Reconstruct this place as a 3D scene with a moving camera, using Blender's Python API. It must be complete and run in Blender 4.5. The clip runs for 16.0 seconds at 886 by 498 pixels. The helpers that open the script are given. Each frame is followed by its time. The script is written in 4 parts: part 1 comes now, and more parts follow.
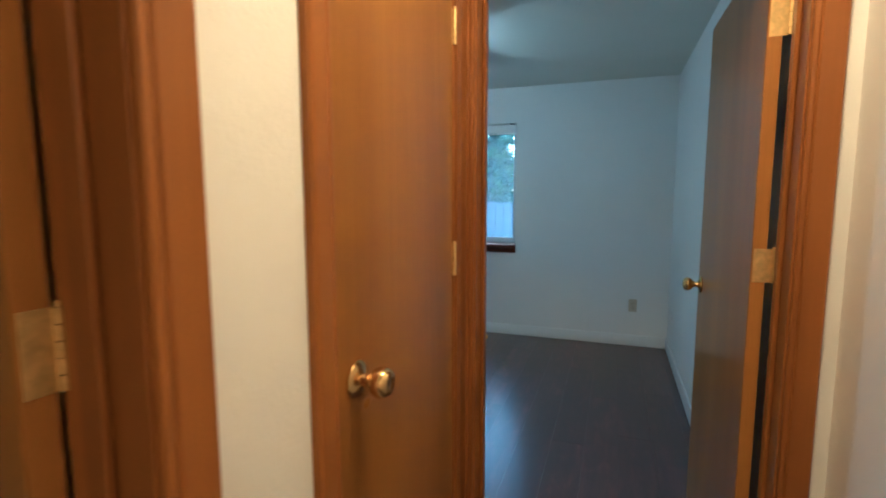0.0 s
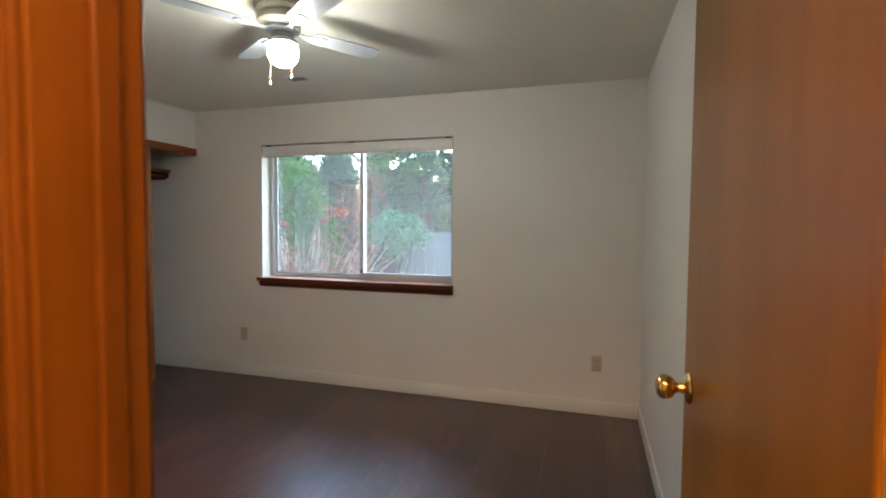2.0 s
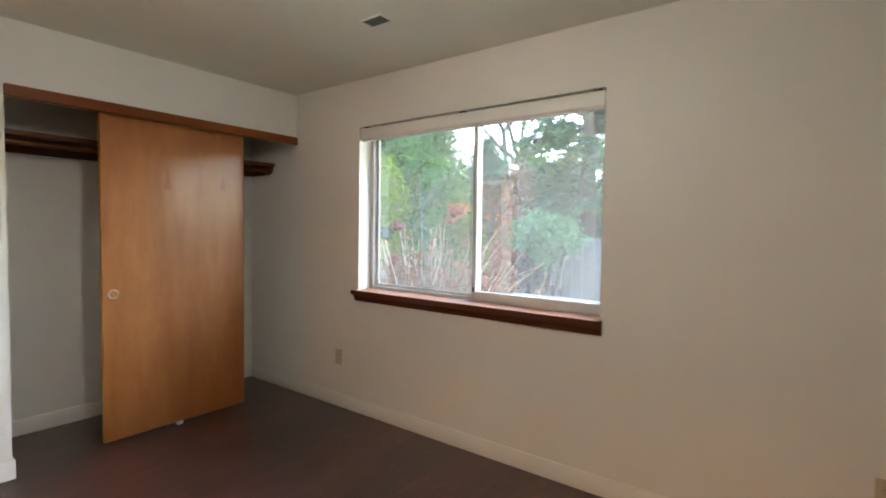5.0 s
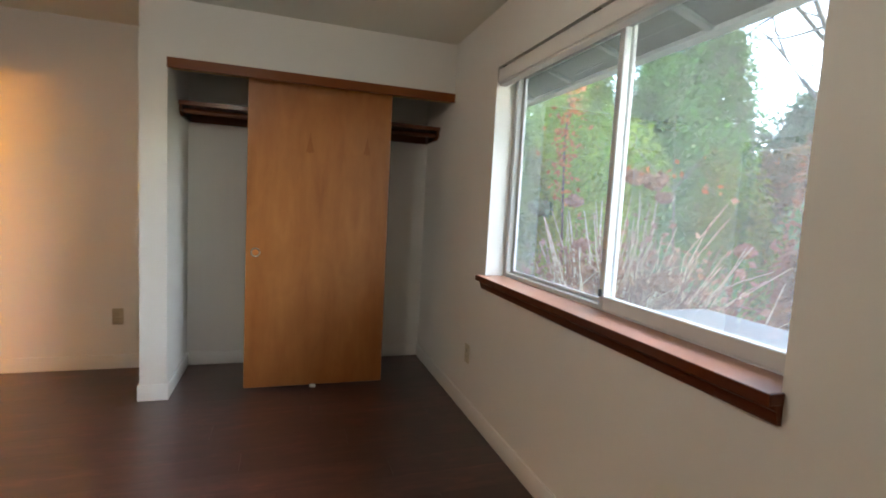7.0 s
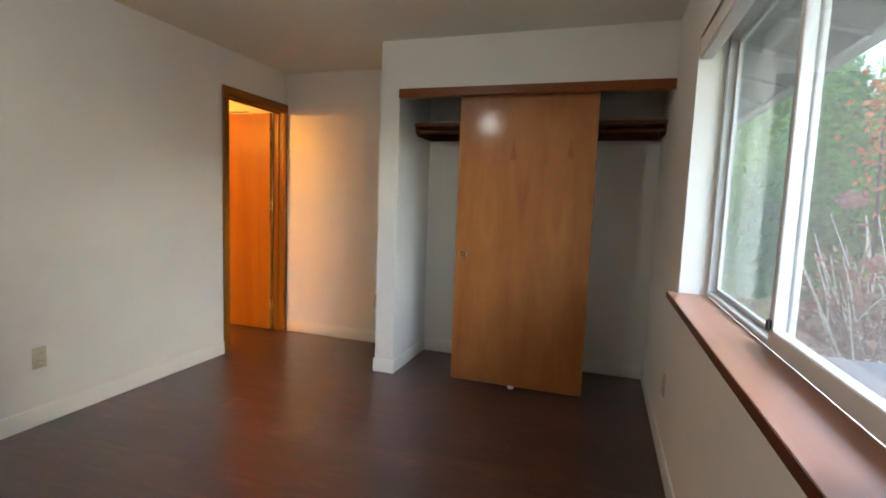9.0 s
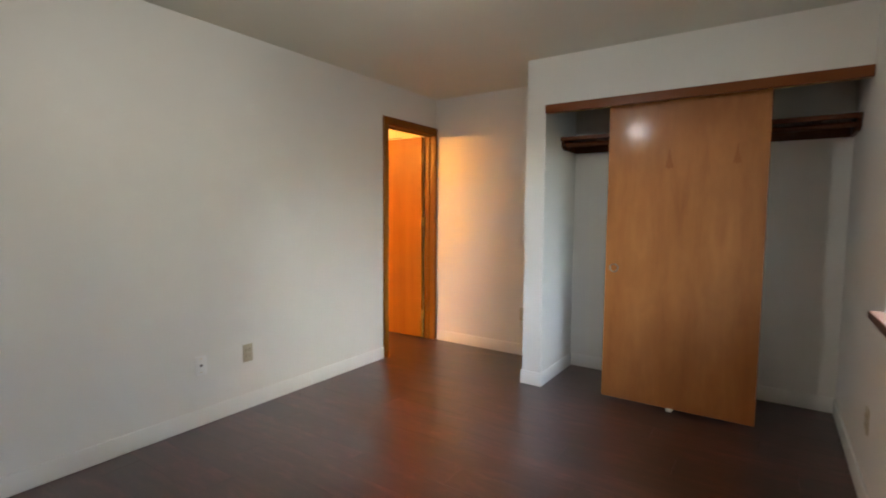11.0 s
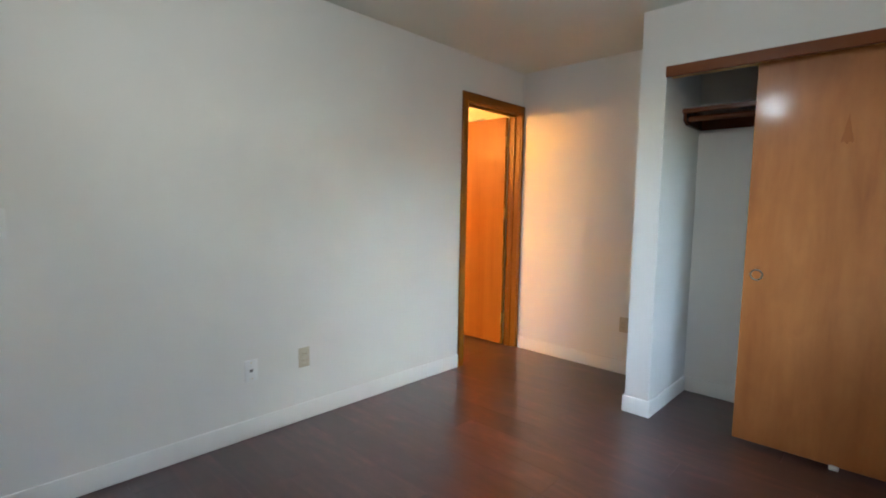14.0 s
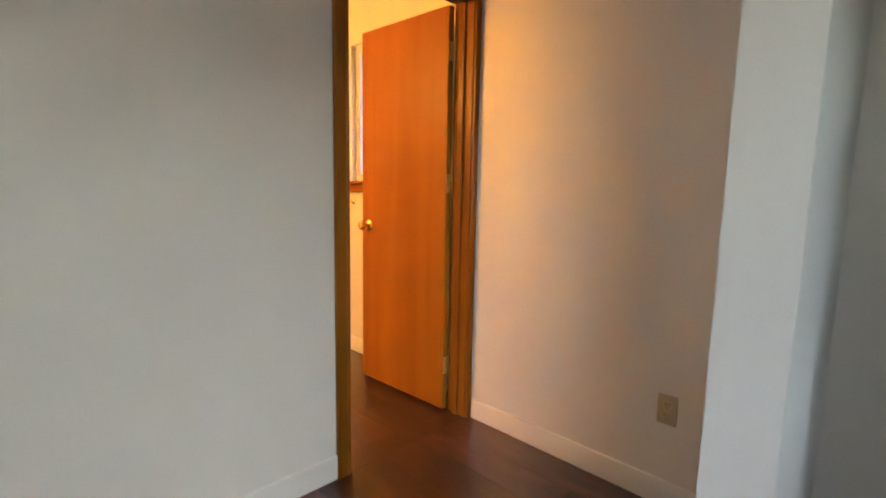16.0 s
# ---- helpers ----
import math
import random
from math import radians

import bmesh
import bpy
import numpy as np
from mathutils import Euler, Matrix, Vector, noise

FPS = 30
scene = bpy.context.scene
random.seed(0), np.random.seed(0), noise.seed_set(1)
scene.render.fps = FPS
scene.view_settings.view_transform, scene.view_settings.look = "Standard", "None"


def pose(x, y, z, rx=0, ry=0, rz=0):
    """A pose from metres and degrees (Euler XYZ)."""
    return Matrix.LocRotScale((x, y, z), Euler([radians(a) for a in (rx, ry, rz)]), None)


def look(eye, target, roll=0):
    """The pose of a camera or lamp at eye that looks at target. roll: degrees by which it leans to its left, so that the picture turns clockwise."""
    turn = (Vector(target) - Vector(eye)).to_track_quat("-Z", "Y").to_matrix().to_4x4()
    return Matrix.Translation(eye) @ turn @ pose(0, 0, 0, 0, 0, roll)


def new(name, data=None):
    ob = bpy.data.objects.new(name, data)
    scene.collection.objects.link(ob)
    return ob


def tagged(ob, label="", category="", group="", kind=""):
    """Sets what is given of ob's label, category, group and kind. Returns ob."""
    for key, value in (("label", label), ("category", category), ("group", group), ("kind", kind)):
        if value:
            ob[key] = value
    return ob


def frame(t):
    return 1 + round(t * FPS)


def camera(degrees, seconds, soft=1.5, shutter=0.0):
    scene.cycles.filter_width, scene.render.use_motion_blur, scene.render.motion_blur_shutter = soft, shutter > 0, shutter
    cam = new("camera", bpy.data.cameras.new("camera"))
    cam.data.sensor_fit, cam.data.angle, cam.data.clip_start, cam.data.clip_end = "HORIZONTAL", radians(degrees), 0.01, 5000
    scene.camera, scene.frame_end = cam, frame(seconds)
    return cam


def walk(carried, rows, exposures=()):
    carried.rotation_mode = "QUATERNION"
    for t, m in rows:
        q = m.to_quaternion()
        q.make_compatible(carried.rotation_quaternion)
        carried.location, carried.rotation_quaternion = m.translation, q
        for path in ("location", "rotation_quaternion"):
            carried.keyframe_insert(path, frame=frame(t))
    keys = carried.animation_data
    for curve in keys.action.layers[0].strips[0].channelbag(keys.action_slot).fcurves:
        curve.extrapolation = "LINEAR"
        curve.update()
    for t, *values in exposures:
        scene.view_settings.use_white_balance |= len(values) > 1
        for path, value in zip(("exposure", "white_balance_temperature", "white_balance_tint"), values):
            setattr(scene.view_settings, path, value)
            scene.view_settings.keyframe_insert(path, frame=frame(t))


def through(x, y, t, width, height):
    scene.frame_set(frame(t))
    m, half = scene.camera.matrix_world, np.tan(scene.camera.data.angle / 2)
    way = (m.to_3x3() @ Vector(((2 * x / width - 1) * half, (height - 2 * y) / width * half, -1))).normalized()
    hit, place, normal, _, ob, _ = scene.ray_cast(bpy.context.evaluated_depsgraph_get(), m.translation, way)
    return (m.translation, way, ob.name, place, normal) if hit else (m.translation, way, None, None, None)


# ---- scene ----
cam = camera(85.0, 16.0, soft=1.8, shutter=0.35)
PATH = [
    (0, (-0.081, 0.05, 1.378), (-0.745, 1.924, 1.156), -0.1),
    (0.5, (-0.001, 0.259, 1.383), (-0.602, 2.152, 1.154), -0.1),
    (1, (0.011, 0.524, 1.364), (-0.554, 2.431, 1.158), -0.4),
    (1.5, (0.034, 0.783, 1.37), (-0.516, 2.699, 1.209), -0.5),
    (2, (0.049, 1.074, 1.366), (-0.537, 2.984, 1.268), 0.4),
    (2.5, (0.021, 1.226, 1.384), (-0.565, 3.136, 1.31), 0.6),
    (3, (-0.004, 1.29, 1.389), (-0.602, 3.196, 1.295), 0.5),
    (3.5, (-0.045, 1.394, 1.376), (-0.675, 3.288, 1.247), 0.2),
    (4, (-0.084, 1.641, 1.359), (-0.859, 3.481, 1.249), 0.6),
    (4.2, (-0.105, 1.761, 1.377), (-0.964, 3.564, 1.273), 0.6),
    (6.3, (-0.217, 3.177, 1.285), (-1.918, 4.221, 1.159), 2.0),
    (6.5, (-0.198, 3.301, 1.297), (-1.963, 4.23, 1.151), 2.2),
    (7, (-0.206, 3.604, 1.281), (-2.098, 4.226, 1.103), 3.1),
    (7.5, (-0.288, 3.933, 1.258), (-2.261, 4.204, 1.07), 3.3),
    (8, (-0.305, 4.216, 1.26), (-2.279, 4.006, 1.019), 3.8),
    (10.3, (-0.155, 4.365, 1.302), (-1.961, 3.52, 1.15), 1.1),
    (10.5, (-0.147, 4.339, 1.295), (-1.915, 3.416, 1.142), 0.9),
    (11, (-0.144, 4.304, 1.291), (-1.794, 3.183, 1.138), 0.4),
    (11.5, (-0.131, 4.261, 1.273), (-1.655, 2.974, 1.13), 0.1),
    (12, (-0.122, 4.245, 1.274), (-1.53, 2.832, 1.131), 0.1),
    (12.5, (-0.109, 4.229, 1.271), (-1.437, 2.741, 1.126), 0.3),
    (13, (-0.099, 4.187, 1.269), (-1.397, 2.673, 1.118), 0.7),
    (13.5, (-0.203, 4.088, 1.252), (-1.607, 2.674, 1.087), 0.9),
    (14, (-0.559, 3.964, 1.25), (-2.004, 2.592, 1.072), 1.0),
    (14.5, (-0.986, 3.731, 1.229), (-2.46, 2.396, 1.019), 0.9),
    (15, (-1.463, 3.542, 1.208), (-2.926, 2.203, 0.95), 1.8),
    (15.5, (-1.915, 3.338, 1.174), (-3.347, 1.97, 0.908), 1.8),
    (16, (-2.319, 3.092, 1.178), (-3.724, 1.693, 0.919), 1.1),
]
EXPO = [
    (0.0, 4.42, 3850, -13), (0.5, 4.36, 3720, -13), (1.0, 4.4, 3850, -6), (1.5, 4.42, 4550, 1), (2.0, 4.64, 6000, 8),
    (2.5, 4.88, 6600, 10), (4.2, 4.92, 6600, 10), (6.3, 4.54, 6550, 10), (8.2, 4.5, 6500, 10), (10.3, 4.6, 6200, 10), (11.5, 4.76, 6100, 9), (13.0, 4.8, 5750, 7),
    (14.0, 4.86, 5450, 5), (14.5, 4.84, 5450, 5), (15.2, 4.68, 5650, 7), (16.0, 4.34, 6100, 8),
]
walk(cam, [(t, look(eye, target, roll)) for t, eye, target, roll in PATH], EXPO)

# ---------------------------------------------------------------- world and light
world = bpy.data.worlds.new("world")
scene.world = world
world.use_nodes = True
wn, wl = world.node_tree.nodes, world.node_tree.links
sky = wn.new("ShaderNodeTexSky")
sky.sky_type = "NISHITA"
sky.sun_disc = False
sky.sun_elevation, sky.sun_rotation = radians(28), radians(14)
sky.air_density, sky.dust_density, sky.ozone_density = 1.0, 1.2, 1.5
pale = wn.new("ShaderNodeHueSaturation")
pale.inputs["Saturation"].default_value = 0.95
wl.new(sky.outputs[0], pale.inputs["Color"])
wl.new(pale.outputs[0], wn["Background"].inputs[0])
wn["Background"].inputs[1].default_value = 0.115

sun = new("sun", bpy.data.lights.new("sun", "SUN"))
sun.data.energy, sun.data.angle, sun.data.color = 0.20, radians(58), (0.70, 0.86, 1.0)
sun.matrix_world = look((2.4, 9.7, 5.3), (0, 0, 0))


# ---------------------------------------------------------------- materials


def material(name):
    m = bpy.data.materials.new(name)
    m.use_nodes = True
    n, l = m.node_tree.nodes, m.node_tree.links
    return m, n, l, n["Principled BSDF"]


def coords(n, l, scale=(1, 1, 1), random_shift=False):
    tc = n.new("ShaderNodeTexCoord")
    mp = n.new("ShaderNodeMapping")
    mp.inputs["Scale"].default_value = scale
    l.new(tc.outputs["Object"], mp.inputs["Vector"])
    if random_shift:
        oi = n.new("ShaderNodeObjectInfo")
        mul = n.new("ShaderNodeMath")
        mul.operation = "MULTIPLY"
        mul.inputs[1].default_value = 37.0
        l.new(oi.outputs["Random"], mul.inputs[0])
        l.new(mul.outputs[0], mp.inputs["Location"])
    return mp.outputs[0]


def noise_tex(n, l, vec, scale, detail=4.0, rough=0.55, distortion=0.0):
    t = n.new("ShaderNodeTexNoise")
    t.inputs["Scale"].default_value, t.inputs["Detail"].default_value = scale, detail
    t.inputs["Roughness"].default_value, t.inputs["Distortion"].default_value = rough, distortion
    l.new(vec, t.inputs["Vector"])
    return t.outputs["Fac"]


def ramp(n, l, fac, stops):
    r = n.new("ShaderNodeValToRGB")
    while len(r.color_ramp.elements) < len(stops):
        r.color_ramp.elements.new(0.5)
    for e, (p, c) in zip(r.color_ramp.elements, stops):
        e.position, e.color = p, (*c, 1)
    l.new(fac, r.inputs[0])
    return r.outputs[0]


def blend(n, l, fac, a, b, mode="MIX"):
    m = n.new("ShaderNodeMix")
    m.data_type, m.blend_type = "RGBA", mode
    for sock, v in ((m.inputs[0], fac), (m.inputs[6], a), (m.inputs[7], b)):
        if isinstance(v, (int, float)):
            sock.default_value = v
        elif isinstance(v, tuple):
            sock.default_value = (*v, 1)
        else:
            l.new(v, sock)
    return m.outputs[2]


def span(n, l, fac, lo, hi):
    m = n.new("ShaderNodeMapRange")
    m.inputs["From Min"].default_value, m.inputs["From Max"].default_value = 0.1, 0.9
    m.inputs["To Min"].default_value, m.inputs["To Max"].default_value = lo, hi
    l.new(fac, m.inputs["Value"])
    return m.outputs[0]


def bump(n, l, bsdf, height, strength, distance):
    b = n.new("ShaderNodeBump")
    b.inputs["Strength"].default_value, b.inputs["Distance"].default_value = strength, distance
    l.new(height, b.inputs["Height"])
    l.new(b.outputs[0], bsdf.inputs["Normal"])


def paint(name, color, rough=0.55, orange_peel=0.35, scale=140.0, mottle=0.05):
    m, n, l, p = material(name)
    v = coords(n, l)
    big = noise_tex(n, l, v, 1.3, 3)
    fine = noise_tex(n, l, v, scale, 3, 0.6)
    mid = noise_tex(n, l, v, scale * 0.22, 2, 0.5)
    dark = tuple(c * (1 - mottle) for c in color)
    l.new(ramp(n, l, big, [(0.3, dark), (0.7, color)]), p.inputs["Base Color"])
    l.new(span(n, l, mid, rough - 0.08, rough + 0.08), p.inputs["Roughness"])
    if orange_peel:
        s = n.new("ShaderNodeMath")
        s.operation = "ADD"
        l.new(fine, s.inputs[0])
        l.new(mid, s.inputs[1])
        bump(n, l, p, s.outputs[0], orange_peel, 0.0015)
    return m


def wood(name, light, dark, axis="z", rough=0.33, grain=0.5, mottle=0.5, coat=0.25):
    """Stained wood whose grain runs along one axis."""
    m, n, l, p = material(name)
    fine_s, broad_s = {"x": ((3, 120, 120), (0.5, 7, 7)), "y": ((120, 3, 120), (7, 0.5, 7)), "z": ((120, 120, 3), (7, 7, 0.5))}[axis]
    fine = noise_tex(n, l, coords(n, l, fine_s, True), 1.0, 3, 0.5)
    broad = noise_tex(n, l, coords(n, l, broad_s, True), 1.0, 3, 0.5, 0.4)
    blotch = noise_tex(n, l, coords(n, l, (1, 1, 1), True), 2.4, 3)
    base = ramp(n, l, broad, [(0.28, dark), (0.5, tuple((a + b) / 2 for a, b in zip(light, dark))), (0.75, light)])
    pores = ramp(n, l, fine, [(0.22, tuple(0.84 for _ in range(3))), (0.55, (1, 1, 1))])
    c = blend(n, l, 0.55 * grain, base, pores, "MULTIPLY")
    c = blend(n, l, mottle, c, ramp(n, l, blotch, [(0.3, (0.78, 0.74, 0.70)), (0.7, (1.0, 1.0, 1.0))]), "MULTIPLY")
    l.new(c, p.inputs["Base Color"])
    l.new(span(n, l, blotch, rough - 0.03, rough + 0.08), p.inputs["Roughness"])
    p.inputs["Specular IOR Level"].default_value = 0.18
    p.inputs["Coat Weight"].default_value, p.inputs["Coat Roughness"].default_value = coat * 0.3, 0.22
    return m


def plain(name, color, rough=0.4, metal=0.0, wear=0.12, scale=25.0):
    m, n, l, p = material(name)
    f = noise_tex(n, l, coords(n, l), scale, 4)
    l.new(ramp(n, l, f, [(0.3, tuple(c * (1 - wear) for c in color)), (0.7, color)]), p.inputs["Base Color"])
    l.new(span(n, l, f, max(0.03, rough - 0.06), rough + 0.08), p.inputs["Roughness"])
    p.inputs["Metallic"].default_value = metal
    return m


def glowing(name, color, strength):
    m, n, l, p = material(name)
    p.inputs["Base Color"].default_value = (0.9, 0.88, 0.82, 1)
    p.inputs["Emission Color"].default_value = (*color, 1)
    p.inputs["Emission Strength"].default_value = strength
    return m


WALL = paint("wall_paint", (0.78, 0.76, 0.72), 0.5, 0.22, 150)
HALLWALL = paint("hall_wall_paint", (0.78, 0.75, 0.70), 0.5, 0.45, 110)
CEIL = paint("ceiling_texture", (0.75, 0.745, 0.655), 0.75, 0.7, 70)
WHITE = paint("white_trim_paint", (0.82, 0.81, 0.78), 0.35, 0.06, 60)
VINYL = plain("white_vinyl", (0.63, 0.64, 0.65), 0.32, 0, 0.06, 9)
OAK_L, OAK_D = (0.32, 0.120, 0.010), (0.18, 0.060, 0.005)
TRIM_Z = wood("stained_trim_upright", OAK_L, OAK_D, "z", 0.30)
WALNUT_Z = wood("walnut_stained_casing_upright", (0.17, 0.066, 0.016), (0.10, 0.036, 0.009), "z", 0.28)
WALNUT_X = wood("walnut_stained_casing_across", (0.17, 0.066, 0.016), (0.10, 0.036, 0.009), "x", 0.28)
TRIM_X = wood("stained_trim_across", OAK_L, OAK_D, "x", 0.30)
TRIM_Y = wood("stained_trim_along", OAK_L, OAK_D, "y", 0.30)
# mahogany board top, the sky's reflection put into its paler colour
BOARD_X = wood("mahogany_board_with_sky_sheen", (0.50, 0.29, 0.21), (0.40, 0.20, 0.135), "x", 0.32, 0.5, 0.4, 0.5)
SILL_X = wood("mahogany_stained_sill", (0.135, 0.038, 0.016), (0.09, 0.024, 0.010), "x", 0.28, 0.7, 0.3, 0.4)
DARK_Y = wood("dark_stained_shelf", (0.16, 0.055, 0.022), (0.085, 0.026, 0.011), "y", 0.24, 0.5, 0.5, 0.6)
HEAD_Y = wood("stained_closet_header", (0.25, 0.078, 0.022), (0.17, 0.048, 0.013), "y", 0.30)
DOOR_Z = wood("birch_veneer_door", (0.345, 0.154, 0.012), (0.24, 0.098, 0.006), "z", 0.28, 1.0, 0.45, 0.8)
BATHDOOR_Z = wood("reddish_birch_veneer_door", (0.38, 0.136, 0.010), (0.28, 0.088, 0.005), "z", 0.34, 0.7, 0.5, 0.25)
EDGE_Z = wood("door_edge_wood", (0.47, 0.215, 0.022), (0.34, 0.138, 0.012), "z", 0.4)
BRASS = plain("polished_brass", (0.80, 0.56, 0.20), 0.16, 1.0, 0.2, 40)
DULLBRASS = plain("dull_brass", (0.86, 0.60, 0.19), 0.42, 0.75, 0.3, 60)
CHROME = plain("chrome", (0.75, 0.75, 0.74), 0.15, 1.0, 0.1)
ALMOND = plain("almond_plastic", (0.52, 0.46, 0.34), 0.35, 0, 0.05)
PLASTIC = plain("white_plastic", (0.80, 0.79, 0.77), 0.35, 0, 0.04)
SLOT = plain("dark_slot", (0.02, 0.02, 0.02), 0.6)
FANWHITE = plain("fan_white_enamel", (0.46, 0.49, 0.52), 0.30, 0, 0.05, 12)
FANCREAM = plain("fan_cream_enamel", (0.58, 0.54, 0.44), 0.32, 0, 0.08, 12)
GLOBE = glowing("lit_globe_glass", (1.0, 0.96, 0.84), 5.2)
HALLGLOW = glowing("lit_hall_glass", (1.0, 0.505, 0.19), 5.0)
FARGLOW = glowing("lit_far_hall_glass", (1.0, 0.505, 0.19), 11.0)
BATHGLOW = glowing("lit_bath_glass", (1.0, 0.385, 0.050), 24.0)
METALGREY = plain("grey_vent_metal", (0.22, 0.21, 0.20), 0.45, 0.3)


def closet_veneer():
    """Rotary-cut birch veneer: book-matched figure with darker flame marks."""
    m, n, l, p = material("closet_birch_veneer")
    tc = n.new("ShaderNodeTexCoord")
    sep = n.new("ShaderNodeSeparateXYZ")
    l.new(tc.outputs["Object"], sep.inputs[0])
    fold = n.new("ShaderNodeMath")
    fold.operation = "PINGPONG"
    fold.inputs[1].default_value = 0.23
    l.new(sep.outputs["Y"], fold.inputs[0])
    com = n.new("ShaderNodeCombineXYZ")
    l.new(fold.outputs[0], com.inputs["Y"])
    l.new(sep.outputs["Z"], com.inputs["Z"])
    mp = n.new("ShaderNodeMapping")
    mp.inputs["Scale"].default_value = (1, 4.5, 0.9)
    l.new(com.outputs[0], mp.inputs["Vector"])
    fig = noise_tex(n, l, mp.outputs[0], 1.3, 4, 0.5, 1.0)
    fine = noise_tex(n, l, coords(n, l, (70, 70, 2)), 1.0, 3, 0.5)
    soft = noise_tex(n, l, coords(n, l, (1, 3.5, 0.8)), 1.5, 3)
    base = ramp(n, l, fig, [(0.25, (0.30, 0.104, 0.024)), (0.42, (0.355, 0.130, 0.033)), (0.6, (0.39, 0.149, 0.040)), (0.8, (0.43, 0.170, 0.048))])
    c = blend(n, l, 0.2, base, ramp(n, l, fine, [(0.25, (0.8, 0.77, 0.72)), (0.6, (1, 1, 1))]), "MULTIPLY")
    cloud = noise_tex(n, l, coords(n, l, (1, 2.2, 1.1)), 5.0, 4, 0.6, 0.8)
    c = blend(n, l, 0.35, c, ramp(n, l, cloud, [(0.32, (0.80, 0.76, 0.70)), (0.62, (1.08, 1.06, 1.04))]), "MULTIPLY")
    c = blend(n, l, 0.42, c, ramp(n, l, soft, [(0.3, (0.74, 0.66, 0.58)), (0.65, (1, 1, 1))]), "MULTIPLY")
    l.new(c, p.inputs["Base Color"])
    l.new(span(n, l, soft, 0.42, 0.52), p.inputs["Roughness"])
    p.inputs["Specular IOR Level"].default_value = 0.3
    p.inputs["Coat Weight"].default_value, p.inputs["Coat Roughness"].default_value = 0.30, 0.145
    bump(n, l, p, fine, 0.08, 0.0005)
    return m


VENEER = closet_veneer()
FLAME = wood("dark_flame_figure", (0.325, 0.115, 0.029), (0.285, 0.098, 0.024), "z", 0.30, 0.5, 0.5)


def plank_material():
    m, n, l, p = material("dark_vinyl_plank")
    oi = n.new("ShaderNodeObjectInfo")
    fine = noise_tex(n, l, coords(n, l, (70, 2.2, 70), True), 1.0, 4, 0.55, 0.3)
    streak = noise_tex(n, l, coords(n, l, (17, 2.6, 17), True), 1.0, 5, 0.6, 0.8)
    worn = noise_tex(n, l, coords(n, l, (1, 1, 1)), 1.1, 4, 0.6)
    tone = ramp(n, l, oi.outputs["Random"], [(0.0, (0.039, 0.0135, 0.0115)), (0.5, (0.050, 0.0175, 0.0150)), (1.0, (0.063, 0.0235, 0.0205))])
    c = blend(n, l, 0.8, tone, ramp(n, l, streak, [(0.28, (0.62, 0.60, 0.59)), (0.5, (1.0, 1.0, 1.0)), (0.80, (2.5, 2.35, 2.25))]), "MULTIPLY")
    c = blend(n, l, 0.4, c, ramp(n, l, fine, [(0.3, (0.6, 0.6, 0.6)), (0.65, (1.2, 1.2, 1.2))]), "MULTIPLY")
    cloud = noise_tex(n, l, coords(n, l, (11, 4.5, 11), True), 1.0, 5, 0.65, 1.0)
    c = blend(n, l, 0.65, c, ramp(n, l, cloud, [(0.30, (0.64, 0.62, 0.61)), (0.52, (1.0, 1.0, 1.0)), (0.78, (2.3, 2.2, 2.12))]), "MULTIPLY")
    l.new(c, p.inputs["Base Color"])
    p.inputs["Specular IOR Level"].default_value = 0.85
    p.inputs["Coat Weight"].default_value, p.inputs["Coat Roughness"].default_value = 0.40, 0.28
    r1 = span(n, l, streak, 0.30, 0.38)
    mth = n.new("ShaderNodeMath")
    mth.operation = "ADD"
    l.new(r1, mth.inputs[0])
    l.new(span(n, l, worn, -0.03, 0.03), mth.inputs[1])
    l.new(mth.outputs[0], p.inputs["Roughness"])
    bump(n, l, p, fine, 0.10, 0.001)
    return m


PLANK = plank_material()
UNDER = plain("dark_underlay", (0.012, 0.008, 0.006), 0.8)


def pane_material():
    """Old window glass with a faint film of dirt."""
    m, n, l, p = material("window_glass")
    n.remove(p)
    out = n["Material Output"]
    clear = n.new("ShaderNodeBsdfTransparent")
    clear.inputs[0].default_value = (0.93, 0.96, 0.95, 1)
    gloss = n.new("ShaderNodeBsdfGlossy")
    gloss.inputs["Roughness"].default_value = 0.02
    facing = n.new("ShaderNodeLayerWeight")
    steep = n.new("ShaderNodeMath")
    steep.operation = "POWER"
    steep.inputs[1].default_value = 4.0
    l.new(facing.outputs["Facing"], steep.inputs[0])
    fres = n.new("ShaderNodeMath")
    fres.operation = "MULTIPLY_ADD"
    fres.inputs[1].default_value, fres.inputs[2].default_value = 0.75, 0.09
    l.new(steep.outputs[0], fres.inputs[0])
    a = n.new("ShaderNodeMixShader")
    l.new(fres.outputs[0], a.inputs[0])
    l.new(clear.outputs[0], a.inputs[1])
    l.new(gloss.outputs[0], a.inputs[2])
    film = n.new("ShaderNodeBsdfTranslucent")
    film.inputs[0].default_value = (0.80, 0.84, 0.86, 1)
    dirt = noise_tex(n, l, coords(n, l), 3.0, 5, 0.6)
    b = n.new("ShaderNodeMixShader")
    l.new(span(n, l, dirt, 0.024, 0.048), b.inputs[0])
    l.new(a.outputs[0], b.inputs[1])
    l.new(film.outputs[0], b.inputs[2])
    l.new(b.outputs[0], out.inputs["Surface"])
    return m


GLASS = pane_material()


